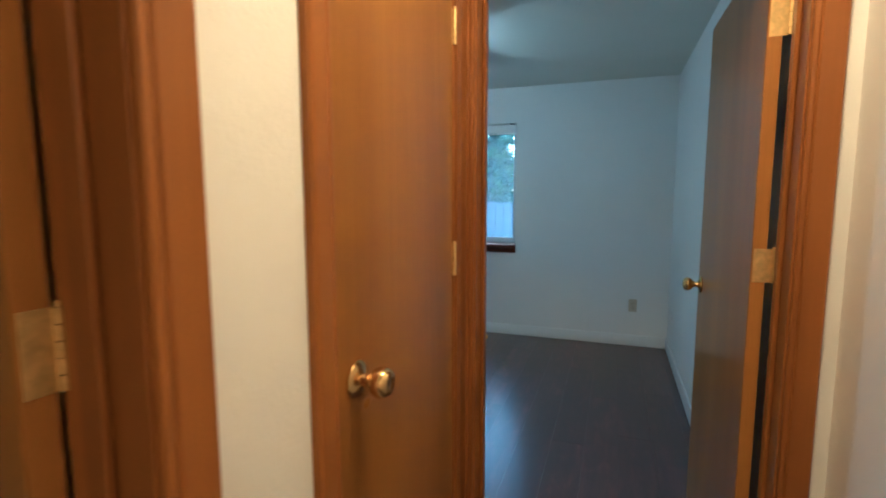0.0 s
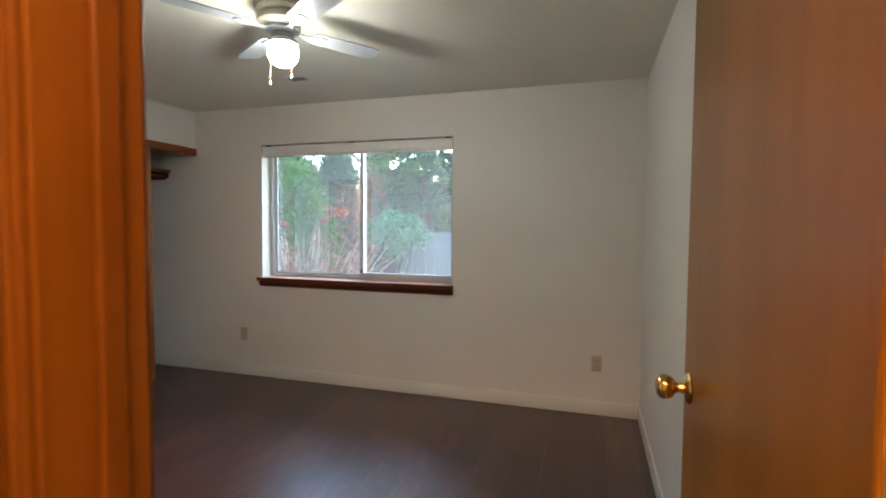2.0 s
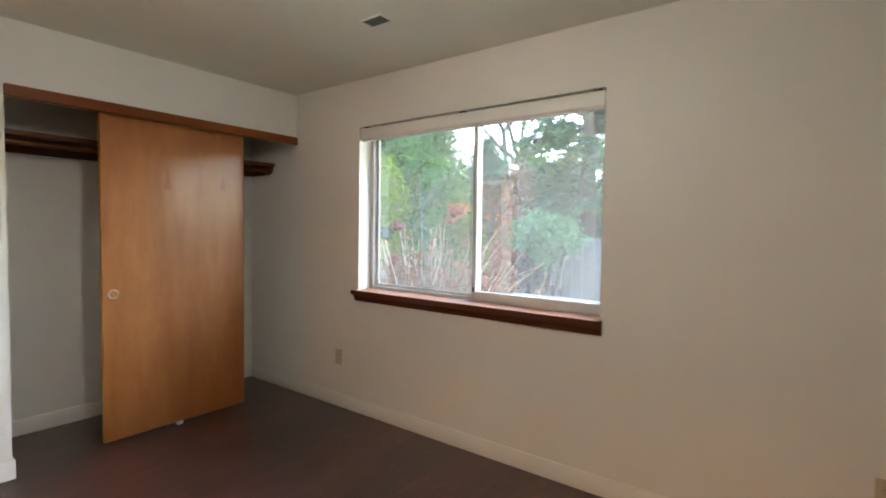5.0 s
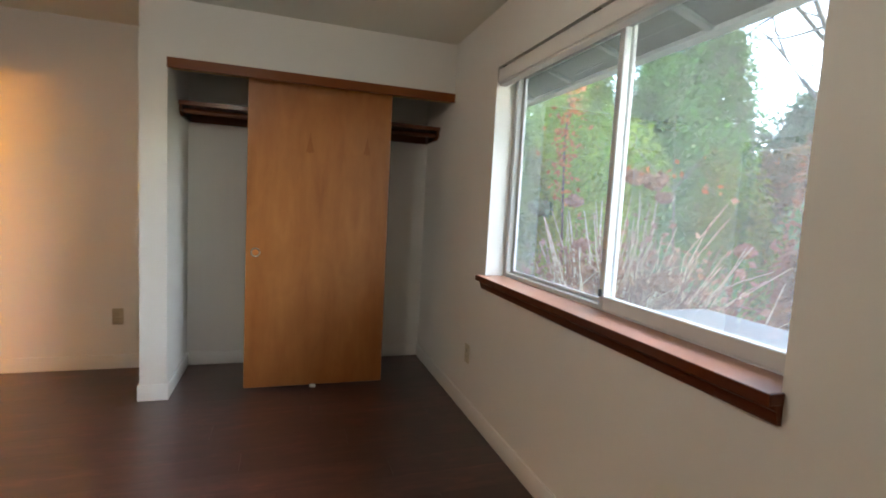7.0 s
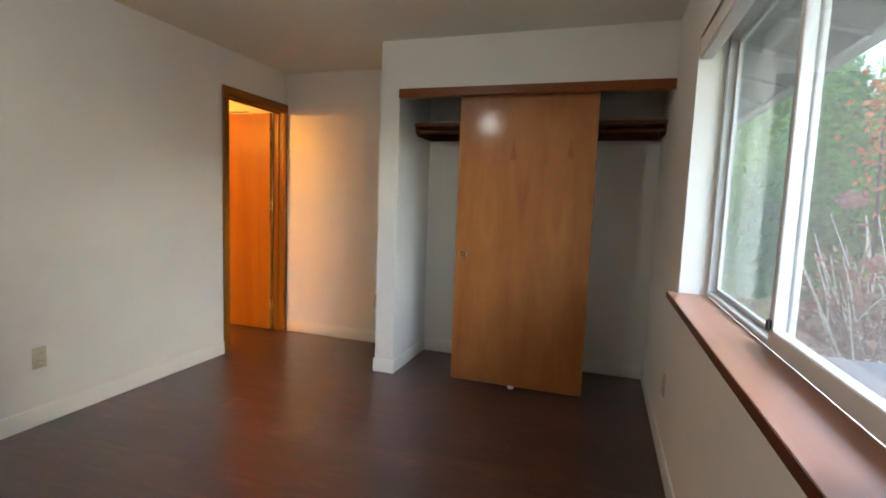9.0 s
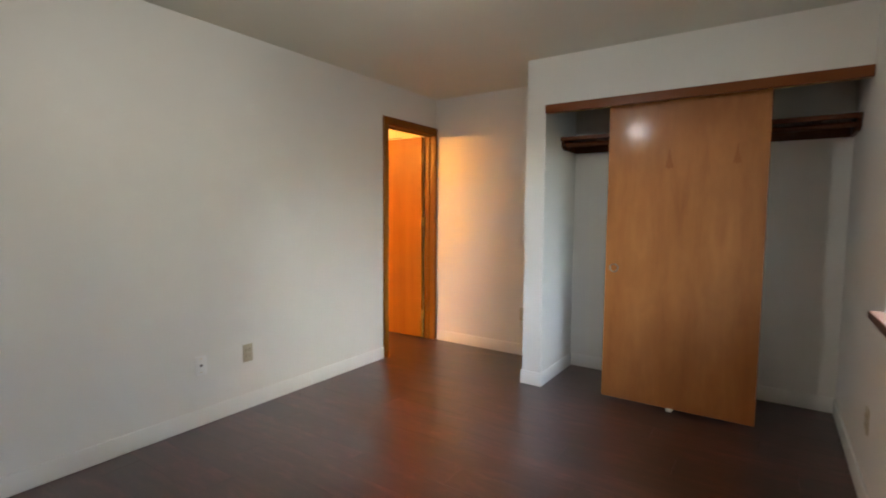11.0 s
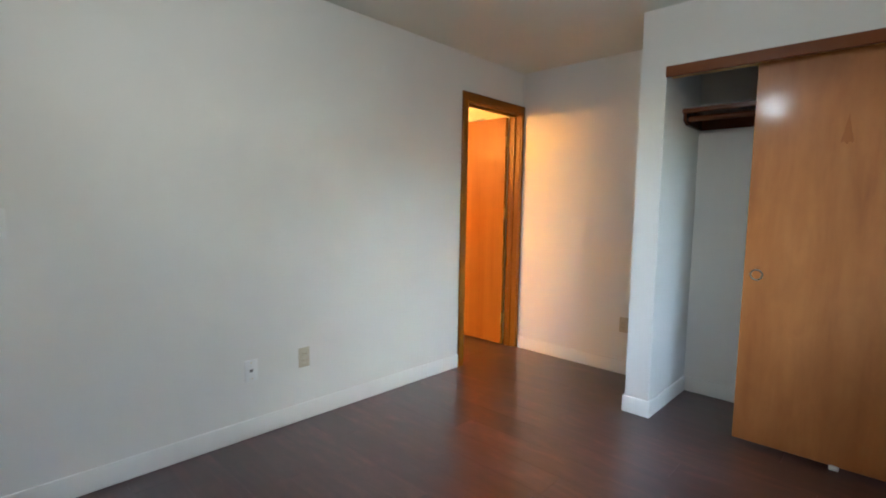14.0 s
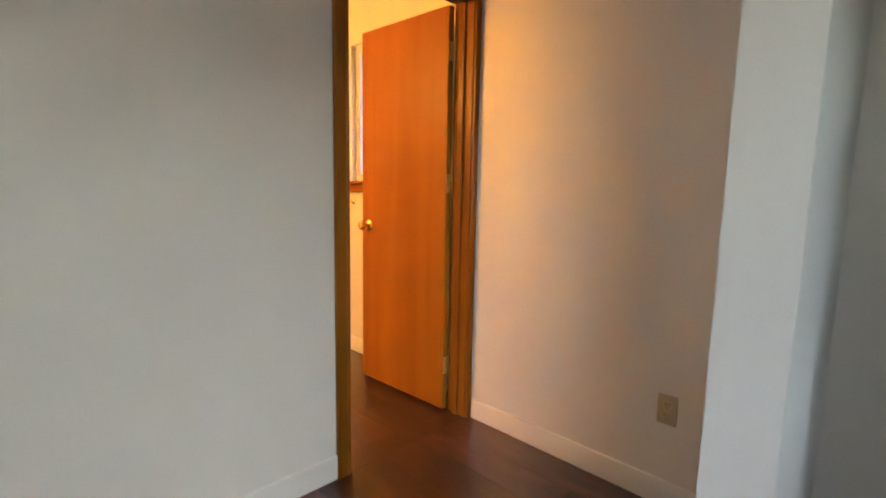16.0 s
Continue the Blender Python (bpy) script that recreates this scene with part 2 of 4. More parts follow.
def leaf_material(name, a, b, through=0.35):
    m, n, l, p = material(name)
    geo = n.new("ShaderNodeNewGeometry")
    big = noise_tex(n, l, coords(n, l), 1.2, 3)
    c = ramp(n, l, geo.outputs["Random Per Island"], [(0.0, a), (1.0, b)])
    c = blend(n, l, 0.7, c, ramp(n, l, big, [(0.3, (0.55, 0.6, 0.6)), (0.7, (1.15, 1.1, 1.0))]), "MULTIPLY")
    l.new(c, p.inputs["Base Color"])
    p.inputs["Roughness"].default_value = 0.6
    tr = n.new("ShaderNodeBsdfTranslucent")
    l.new(c, tr.inputs[0])
    mx = n.new("ShaderNodeMixShader")
    mx.inputs[0].default_value = through
    l.new(p.outputs[0], mx.inputs[1])
    l.new(tr.outputs[0], mx.inputs[2])
    l.new(mx.outputs[0], n["Material Output"].inputs["Surface"])
    return m


LEAF_GREEN = leaf_material("arborvitae_foliage", (0.045, 0.13, 0.028), (0.14, 0.26, 0.05))
LEAF_LIME = leaf_material("yellow_green_foliage", (0.13, 0.22, 0.022), (0.30, 0.38, 0.050))
LEAF_BLUE = leaf_material("blue_green_foliage", (0.042, 0.095, 0.06), (0.095, 0.165, 0.105))
LEAF_BUSH = leaf_material("glossy_bush_foliage", (0.06, 0.17, 0.07), (0.22, 0.38, 0.20))
LEAF_TIP = leaf_material("pale_cedar_tips", (0.11, 0.19, 0.07), (0.22, 0.30, 0.12))
LEAF_DEAD = leaf_material("dead_brown_foliage", (0.16, 0.09, 0.055), (0.30, 0.19, 0.12))
# near-black purple leaves that paint the shade beneath the bush
LEAF_SHADE = leaf_material("under_bush_shade_foliage", (0.025, 0.016, 0.018), (0.07, 0.035, 0.035))
LEAF_RUST = leaf_material("rust_orange_leaves", (0.38, 0.11, 0.04), (0.58, 0.22, 0.07))
BLOOM = leaf_material("dried_blossom", (0.24, 0.11, 0.07), (0.46, 0.27, 0.18))
STEM = plain("dry_shrub_stems", (0.70, 0.56, 0.40), 0.7, 0, 0.5, 30)
TWIG = plain("dry_shrub_twigs", (0.25, 0.115, 0.08), 0.8, 0, 0.6, 30)
LIDGREY = plain("reflected_sill_grey", (0.13, 0.145, 0.17), 0.8, 0, 0.15, 6)
BARK = plain("tree_bark", (0.095, 0.072, 0.06), 0.85, 0, 0.5, 14)
PALEBARK = plain("pale_twig_bark", (0.24, 0.19, 0.155), 0.8, 0, 0.4, 14)
FENCEWOOD = wood("weathered_fence_boards", (0.30, 0.29, 0.29), (0.19, 0.185, 0.19), "z", 0.8, 1.0, 0.8, 0.0)
RAFTERPAINT = paint("pale_rafter_paint", (0.24, 0.27, 0.26), 0.6, 0.1, 40)
EAVEPAINT = paint("grey_eave_paint", (0.065, 0.08, 0.075), 0.6, 0.1, 40)
GUTTER = plain("pale_gutter_metal", (0.62, 0.63, 0.62), 0.4, 0.1)
SIDING = paint("siding_paint", (0.45, 0.44, 0.40), 0.6, 0.1, 40)


def grass_material():
    m, n, l, p = material("lawn")
    v = coords(n, l)
    a, b = noise_tex(n, l, v, 0.8, 4), noise_tex(n, l, v, 45, 4)
    c = blend(n, l, 0.6, ramp(n, l, a, [(0.3, (0.05, 0.075, 0.022)), (0.7, (0.10, 0.12, 0.04))]), ramp(n, l, b, [(0.3, (0.5, 0.5, 0.45)), (0.7, (1.3, 1.3, 1.1))]), "MULTIPLY")
    l.new(c, p.inputs["Base Color"])
    p.inputs["Roughness"].default_value = 0.9
    bump(n, l, p, b, 0.8, 0.03)
    return m


LAWN = grass_material()

# ---------------------------------------------------------------- mesh helpers
PLACE = {}


def thing(name, loc, label, category, group="", kind="", turn=0.0):
    ob = new(name)
    ob.empty_display_size = 0.05
    m = pose(*loc, 0, 0, turn)
    ob.matrix_basis = m
    PLACE[ob] = m
    return tagged(ob, label, category, group, kind)


def mesh_of(name, bm, mat, smooth=False):
    bmesh.ops.recalc_face_normals(bm, faces=bm.faces)
    me = bpy.data.meshes.new(name)
    bm.to_mesh(me)
    bm.free()
    me.materials.append(mat)
    if smooth:
        me.shade_smooth()
        me.set_sharp_from_angle(angle=radians(38))
    return me


def part(name, bm, mat, parent, label="", smooth=False, local=False):
    """One mesh under a thing; bm in world metres, or in the thing's own with local."""
    me = mesh_of(name, bm, mat, smooth)
    m = PLACE[parent]
    if not local:
        me.transform(m.inverted())
    ob = new(name, me)
    ob.parent = parent
    PLACE[ob] = m
    return tagged(ob, label)


def solid(name, bm, mat, label, category, kind="structure", group="", smooth=False):
    ob = new(name, mesh_of(name, bm, mat, smooth))
    PLACE[ob] = Matrix.Identity(4)
    return tagged(ob, label, category, group, kind)


def box(bm, x0, x1, y0, y1, z0, z1, bevel=0.0, seg=1):
    x0, x1, y0, y1, z0, z1 = min(x0, x1), max(x0, x1), min(y0, y1), max(y0, y1), min(z0, z1), max(z0, z1)
    r = bmesh.ops.create_cube(bm, size=1)
    bmesh.ops.transform(bm, verts=r["verts"], matrix=Matrix.LocRotScale(((x0 + x1) / 2, (y0 + y1) / 2, (z0 + z1) / 2), None, (x1 - x0, y1 - y0, z1 - z0)))
    if bevel:
        edges = list({e for v in r["verts"] for e in v.link_edges})
        bmesh.ops.bevel(bm, geom=edges, offset=bevel, segments=seg, affect="EDGES", profile=0.5)
    return bm


def cube(*dims, bevel=0.0, seg=1):
    return box(bmesh.new(), *dims, bevel=bevel, seg=seg)


def lathe(profile, m, seg=24, bm=None):
    """Turn (radius, height) pairs round z, then place by m."""
    bm = bm or bmesh.new()
    rings = []
    for r, h in profile:
        if r < 1e-6:
            rings.append([bm.verts.new(m @ Vector((0, 0, h)))])
        else:
            rings.append([bm.verts.new(m @ Vector((r * math.cos(2 * math.pi * i / seg), r * math.sin(2 * math.pi * i / seg), h))) for i in range(seg)])
    for a, b in zip(rings, rings[1:]):
        for i in range(seg):
            j = (i + 1) % seg
            if len(a) == 1 and len(b) == 1:
                continue
            if len(a) == 1:
                bm.faces.new((a[0], b[i], b[j]))
            elif len(b) == 1:
                bm.faces.new((a[i], a[j], b[0]))
            else:
                bm.faces.new((a[i], a[j], b[j], b[i]))
    return bm


def tube(points, radii, seg=8, bm=None):
    bm = bm or bmesh.new()
    rings = []
    pts = [Vector(p) for p in points]
    for i, p in enumerate(pts):
        d = (pts[min(i + 1, len(pts) - 1)] - pts[max(i - 1, 0)]).normalized()
        u = d.orthogonal().normalized()
        w = d.cross(u)
        rings.append([bm.verts.new(p + radii[i] * (math.cos(2 * math.pi * k / seg) * u + math.sin(2 * math.pi * k / seg) * w)) for k in range(seg)])
    for a, b in zip(rings, rings[1:]):
        for k in range(seg):
            j = (k + 1) % seg
            # keep rings aligned
            bm.faces.new((a[k], a[j], b[j], b[k]))
    bm.faces.new(rings[0][::-1])
    bm.faces.new(rings[-1])
    return bm


def ring_profile(bm, path, profile, to_world):
    """Sweep a moulding profile round an opening; path: inner corners (s, z), profile: (out, proud). One piece."""
    for (s0, z0), (s1, z1), k0, k1 in path:
        a = [bm.verts.new(to_world(s0 + u * k0[0], z0 + u * k0[1], v)) for u, v in profile]
        b = [bm.verts.new(to_world(s1 + u * k1[0], z1 + u * k1[1], v)) for u, v in profile]
        for i in range(len(a)):
            j = (i + 1) % len(a)
            bm.faces.new((a[i], a[j], b[j], b[i]))
        bm.faces.new(a[::-1])
        bm.faces.new(b)
    return bm


CASING = [(0.0, 0.0), (0.0, 0.008), (0.003, 0.011), (0.010, 0.012), (0.014, 0.0095), (0.018, 0.0135), (0.054, 0.0165), (0.062, 0.0165), (0.066, 0.012), (0.066, 0.0)]
# ---------------------------------------------------------------- plan
ZC = 2.385                      # ceiling
NORTH, EAST, SOUTH, WEST = 4.70, 0.40, 1.52, -4.11
SB = 1.40                       # hall side of the south wall
HALLW, HALLE, HALLEND = -0.50, 0.425, -3.60
CLOSET = -3.46                  # closet front
DH = 2.035                      # door openings
D1 = (-0.458, 0.319)            # bedroom door, in x
D2 = (-4.072, -3.385)           # bathroom door, in x
DA, DB, DC = (0.709, 1.318), (-0.26, 0.378), (-1.67, -1.10)   # hall doors, in y
WX0, WX1, WZ0, WZ1 = -2.738, -0.987, 0.868, 2.055          # bedroom window
J = 0.019                       # jamb boards

# floor and ceiling slabs
solid("floor", cube(-4.40, 1.6, -6.6, 4.88, -0.25, -0.007), UNDER, "dark subfloor under vinyl planks", "floor")
solid("ceiling", cube(-4.40, 1.6, -6.6, 4.88, ZC, ZC + 0.12), CEIL, "off-white lightly textured flat ceiling", "ceiling")

# north wall with the window's opening
bm = bmesh.new()
box(bm, -4.40, WX0, NORTH, 4.87, -0.25, ZC)
box(bm, WX1, EAST + 0.15, NORTH, 4.87, -0.25, ZC)
box(bm, WX0, WX1, NORTH, 4.87, -0.25, WZ0)
box(bm, WX0, WX1, NORTH, 4.87, WZ1, ZC)
solid("wall_north", bm, WALL, "off-white orange-peel textured wall with a wide window", "wall")
bm = bmesh.new()
box(bm, EAST, EAST + 0.15, SB, NORTH, -0.25, ZC)
solid("wall_east", bm, WALL, "plain off-white orange-peel textured bedroom wall", "wall")
bm = bmesh.new()
box(bm, HALLE, EAST + 0.15, HALLEND, SB, -0.25, ZC)
solid("wall_hall_east", bm, HALLWALL, "cream textured hallway wall", "wall")
# south wall
bm = bmesh.new()
box(bm, -4.40, D2[0] - J, SB, SOUTH, -0.25, ZC)
box(bm, D2[1] + J, D1[0] - J, SB, SOUTH, -0.25, ZC)
box(bm, D1[1] + J, EAST, SB, SOUTH, -0.25, ZC)
for a, b in (D1, D2):
    box(bm, a - J, b + J, SB, SOUTH, DH + J, ZC)
solid("wall_south", bm, WALL, "off-white textured wall with two doorways", "wall")
bm = bmesh.new()
box(bm, -4.40, WEST, SOUTH, NORTH, -0.25, ZC)
solid("wall_west", bm, WALL, "off-white textured wall behind closet and alcove", "wall")
# closet front: partition and bulkhead over the opening
HB, HT = 1.993, 2.052
bm = bmesh.new()
box(bm, WEST, CLOSET, 2.787, 2.932, -0.25, ZC)
solid("wall_closet_side", bm, WALL, "off-white closet partition wall with a square end", "wall")
solid("wall_closet_top", cube(CLOSET - 0.115, CLOSET, 2.932, NORTH, HT, ZC), WALL, "off-white bulkhead above the closet opening", "wall")

# hall west wall
bm = bmesh.new()
ys = [SB, DA[1] + J, DA[0] - J, DB[1] + J, DB[0] - J, DC[1] + J, DC[0] - J, HALLEND]
for i in range(0, 8, 2):
    box(bm, HALLW - 0.12, HALLW, ys[i + 1], ys[i], -0.25, ZC)
for i in range(1, 7, 2):
    box(bm, HALLW - 0.12, HALLW, ys[i + 1], ys[i], DH + J, ZC)
solid("wall_hall_west", bm, HALLWALL, "cream textured hallway wall with three doorways", "wall")
# hall end wall with a cased opening
E0, E1 = -0.46, 0.345
bm = bmesh.new()
box(bm, HALLW - 0.12, E0 - J, HALLEND - 0.12, HALLEND, -0.25, ZC)
box(bm, E1 + J, EAST + 0.15, HALLEND - 0.12, HALLEND, -0.25, ZC)
box(bm, E0 - J, E1 + J, HALLEND - 0.12, HALLEND, DH + J, ZC)
solid("wall_hall_end", bm, HALLWALL, "cream wall at the hallway's end with a cased opening", "wall")
# room past the hall
solid("wall_far_partition", cube(-0.28, 1.5, -4.85, -4.73, -0.25, ZC), HALLWALL, "cream partition wall beyond the hallway", "wall")
bm = bmesh.new()
box(bm, -2.5, 1.6, -6.6, -6.45, -0.25, ZC)
box(bm, 1.5, 1.6, -6.45, -3.72, -0.25, ZC)
box(bm, 0.55, 1.5, -3.84, -3.72, -0.25, ZC)
box(bm, -2.5, -0.65, -3.72, -3.60, -0.25, ZC)
# west side: unseen opening added to let daylight onto the partition
box(bm, -2.62, -2.5, -6.6, -5.5, -0.25, ZC)
box(bm, -2.62, -2.5, -3.85, -3.60, -0.25, ZC)
box(bm, -2.62, -2.5, -5.5, -3.85, -0.25, 0.7)
box(bm, -2.62, -2.5, -5.5, -3.85, 2.1, ZC)
solid("wall_far_room", bm, WALL, "pale walls of the room beyond the hallway", "wall")
# rooms west of the hall, closed
bm = bmesh.new()
box(bm, -1.90, -1.78, HALLEND, SB, -0.25, ZC)
box(bm, -1.78, -0.65, 0.44, 0.56, -0.25, ZC)
box(bm, -1.78, -0.65, -0.90, -0.78, -0.25, ZC)
box(bm, -1.78, -0.65, -2.2, -2.08, -0.25, ZC)
solid("wall_side_rooms", bm, HALLWALL, "cream walls of the rooms beside the hallway", "wall")
# bathroom shell with its window
BX, BW0, BW1, BZ0, BZ1 = -4.25, 0.27, 0.98, 1.20, 2.09
bm = bmesh.new()
box(bm, -4.40, BX, -1.1, BW0, -0.25, ZC)
box(bm, -4.40, BX, BW1, SB, -0.25, ZC)
box(bm, -4.40, BX, BW0, BW1, -0.25, BZ0)
box(bm, -4.40, BX, BW0, BW1, BZ1, ZC)
box(bm, BX, -1.90, -1.1, -0.98, -0.25, ZC)
solid("wall_bathroom", bm, HALLWALL, "cream bathroom walls with a small window", "wall")


def baseboard(x0, x1, y0, y1, h=0.102):
    bm = bmesh.new()
    box(bm, x0, x1, y0, y1, 0.0, h, bevel=0.004, seg=2)
    return solid("baseboard", bm, WHITE, "white painted flat wooden baseboard", "baseboard", group="baseboards", smooth=True)


T = 0.012
baseboard(CLOSET - 0.64, EAST - T, NORTH - T, NORTH)
baseboard(EAST - T, EAST, SOUTH + 0.02, NORTH)
baseboard(D2[1] + 0.071, D1[0] - 0.071, SOUTH, SOUTH + T)
baseboard(WEST, WEST + T, SOUTH + 0.02, 2.787)
baseboard(CLOSET, CLOSET + T, 2.787 - T, 2.932 + T)
baseboard(WEST + T, CLOSET, 2.787 - T, 2.787)
baseboard(WEST + T, CLOSET, 2.932, 2.932 + T)
baseboard(WEST, WEST + T, 2.932 + T, NORTH - T)
baseboard(HALLE - T, HALLE, HALLEND, SB)
for a, b in ((DB[1] + 0.071, DA[0] - 0.071), (DC[1] + 0.071, DB[0] - 0.071), (HALLEND, DC[0] - 0.071)):
    baseboard(HALLW, HALLW + T, a, b)
baseboard(-0.28, 1.5, -4.73, -4.73 + T)
baseboard(-2.5, 1.5, -6.45, -6.45 + T)
baseboard(BX, BX + T, -0.98, SB)

# ---------------------------------------------------------------- door frames


def door_frame(name, axis, a, b, face0, face1, label, stop_at, sides=(1, 1), clip=(), inner=None):
    """Jambs, stops and casings round an opening from a to b along an axis, in a wall between two faces (face1 greater)."""
    def at(s, d, z):
        return (s, d, z) if axis == "x" else (d, s, z)
    ob = thing(name, at((a + b) / 2, (face0 + face1) / 2, 0), label, "door frame", kind="structure")
    across = TRIM_X if axis == "x" else TRIM_Y

    def slab(nm, s0, s1, d0, d1, z0, z1, mat, bev=0.002):
        p, q = at(s0, d0, z0), at(s1, d1, z1)
        part(nm, cube(p[0], q[0], p[1], q[1], z0, z1, bevel=bev), mat, ob)
    g = 0.001
    slab("jamb", a - J, a, face0 - g, face1 + g, 0, DH, TRIM_Z)
    slab("jamb", b, b + J, face0 - g, face1 + g, 0, DH, TRIM_Z)
    slab("head_jamb", a - J, b + J, face0 - g, face1 + g, DH, DH + J, across)
    s0, s1 = stop_at
    slab("door_stop", a, a + 0.011, s0, s1, 0, DH, TRIM_Z, 0.003)
    slab("door_stop", b - 0.011, b, s0, s1, 0, DH, TRIM_Z, 0.003)
    slab("door_stop", a + 0.011, b - 0.011, s0, s1, DH - 0.011, DH, across, 0.003)
    r = 0.005
    for face, sign, on in ((face0, -1, sides[0]), (face1, 1, sides[1])):
        if not on:
            continue

        def world_at(s, z, v, face=face, sign=sign):
            return at(s, face + sign * v, z)
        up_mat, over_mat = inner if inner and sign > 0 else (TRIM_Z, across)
        lo, hi = a - r, b + r
        top = DH + r
        if "a" not in clip:
            part("casing", ring_profile(bmesh.new(), [((lo, 0.0), (lo, top), (-1, 0), (-1, 1))], CASING, world_at), up_mat, ob)
        if "b" not in clip:
            part("casing", ring_profile(bmesh.new(), [((hi, 0.0), (hi, top), (1, 0), (1, 1))], CASING, world_at), up_mat, ob)
        part("head_casing", ring_profile(bmesh.new(), [((lo, top), (hi, top), (-1, 1), (1, 1))], CASING, world_at), over_mat, ob)
    return ob


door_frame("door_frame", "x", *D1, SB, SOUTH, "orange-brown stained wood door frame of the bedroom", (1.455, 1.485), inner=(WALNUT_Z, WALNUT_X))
f2 = door_frame("door_frame", "x", *D2, SB, SOUTH, "orange-brown stained wood door frame of the bathroom", (1.44, 1.475), sides=(0, 1), clip=("a",))
# narrow casing squeezed between the bathroom opening and the alcove's wall
part("casing", cube(WEST + 0.001, D2[0] - 0.005, SOUTH, SOUTH + 0.017, 0, DH + 0.07, bevel=0.004), TRIM_Z, f2)
door_frame("door_frame", "y", *DA, HALLW - 0.12, HALLW, "stained wood frame of a hall cupboard", (HALLW - 0.075, HALLW - 0.042), sides=(0, 1))
door_frame("door_frame", "y", *DB, HALLW - 0.12, HALLW, "stained wood frame of an open hallway doorway", (HALLW - 0.085, HALLW - 0.05), sides=(0, 1))
door_frame("door_frame", "y", *DC, HALLW - 0.12, HALLW, "stained wood frame of the last hallway doorway", (HALLW - 0.085, HALLW - 0.05), sides=(0, 1))
door_frame("door_frame", "x", E0, E1, HALLEND - 0.12, HALLEND, "stained wood frame at the hallway's end", (HALLEND - 0.08, HALLEND - 0.05), sides=(0, 1))
strike = thing("strike_plate", (D1[0], 1.503, 0.93), "small brass strike plate on the door jamb", "strike plate")
bm = cube(D1[0], D1[0] + 0.002, 1.488, 1.5215, 0.895, 0.955, bevel=0.0008)
part("plate", bm, DULLBRASS, strike)
part("lip", tube([(D1[0] + 0.001, 1.5215, 0.925), (D1[0] - 0.004, 1.529, 0.925)], [0.008, 0.006], 8), DULLBRASS, strike)
part("hole", cube(D1[0] + 0.0018, D1[0] + 0.0026, 1.497, 1.513, 0.912, 0.938), SLOT, strike)

# ---------------------------------------------------------------- door leaves
KNOB = [(0, 0.0), (0.033, 0.0), (0.034, 0.003), (0.030, 0.008), (0.018, 0.011), (0.012, 0.014), (0.0105, 0.024), (0.014, 0.030), (0.022, 0.036),
        (0.0265, 0.044), (0.0275, 0.052), (0.0255, 0.060), (0.020, 0.066), (0.012, 0.068), (0.008, 0.0665), (0, 0.0665)]


def leaf(name, hinge, width, direction, into, label, hinges=(0.25, 1.19, 1.82), knob_z=1.015, height=2.012, mat=None, knobs=(1, 1), swing=0.0, catch=True, pin=-0.004, pin_far=False):
    """A flush door: hinge edge at hinge, running along direction (degrees); thickness grows to the direction's left if into is 1."""
    ob = thing(name, (hinge[0], hinge[1], 0.0), label, "door", turn=direction + swing, kind="structure")
    t = 0.035
    y0, y1 = (0.0, t) if into > 0 else (-t, 0.0)
    e = 0.0015
    part("panel", cube(0.0025, width - 0.0025, y0, y1, 0.014, 0.014 + height, bevel=0.0015), mat or DOOR_Z, ob, local=True)
    for x0, x1 in ((0.0, 0.0025), (width - 0.0025, width)):
        part("edge_band", cube(x0, x1, y0 + e, y1 - e, 0.015, 0.013 + height), EDGE_Z, ob, local=True)
    for face, n, on in ((y1, 1, knobs[0]), (y0, -1, knobs[1])):
        if on:
            m = pose(width - 0.064, face, knob_z, -90 * n, 0, 0)
            part("door_knob", lathe(KNOB, m, 28), BRASS, ob, "polished brass door knob", smooth=True, local=True)
    if catch:
        part("latch_plate", cube(width, width + 0.0012, (y0 + y1) / 2 - 0.0125, (y0 + y1) / 2 + 0.0125, knob_z - 0.029, knob_z + 0.029, bevel=0.0004), DULLBRASS, ob, local=True)
        part("latch", cube(width + 0.0012, width + 0.009, (y0 + y1) / 2 - 0.006, (y0 + y1) / 2 + 0.006, knob_z - 0.009, knob_z + 0.009, bevel=0.002), BRASS, ob, local=True)
    pin_y = y1 - pin if (into < 0) != pin_far else y0 + pin
    for hz in hinges:
        h = part("hinge", cube(-0.0015, 0.0, min(y0 + 0.004, pin_y), max(y1 - 0.004, pin_y), hz - 0.045, hz + 0.045, bevel=0.0005), DULLBRASS, ob, "dull brass butt hinge", local=True)
        bmk = bmesh.new()
        for k in range(5):
            z0 = hz - 0.045 + 0.018 * k
            lathe([(0, z0 + 0.0006), (0.0058, z0 + 0.0006), (0.0058, z0 + 0.0174), (0, z0 + 0.0174)], pose(-0.004, pin_y, 0), 12, bmk)
        lathe([(0, hz + 0.045), (0.0045, hz + 0.045), (0.0045, hz + 0.049), (0.0025, hz + 0.051), (0, hz + 0.051)], pose(-0.004, pin_y, 0), 12, bmk)
        part("knuckle", bmk, DULLBRASS, h, smooth=True, local=True)
        for k in (-0.03, 0.0, 0.03):
            part("screw", lathe([(0.0035, 0), (0.003, 0.0012), (0, 0.0014)], pose(-0.0015, (y0 + y1) / 2 + (0.006 if k else -0.006), hz + k, 0, -90, 0), 10), DULLBRASS, h, local=True)
    return ob


# bedroom door, standing open against the east wall
leaf("door_1", (0.303, SOUTH + 0.012), 0.755, 90, 1, "open flush door, orange-brown birch veneer with brass knob", swing=0.6, pin=-0.014)
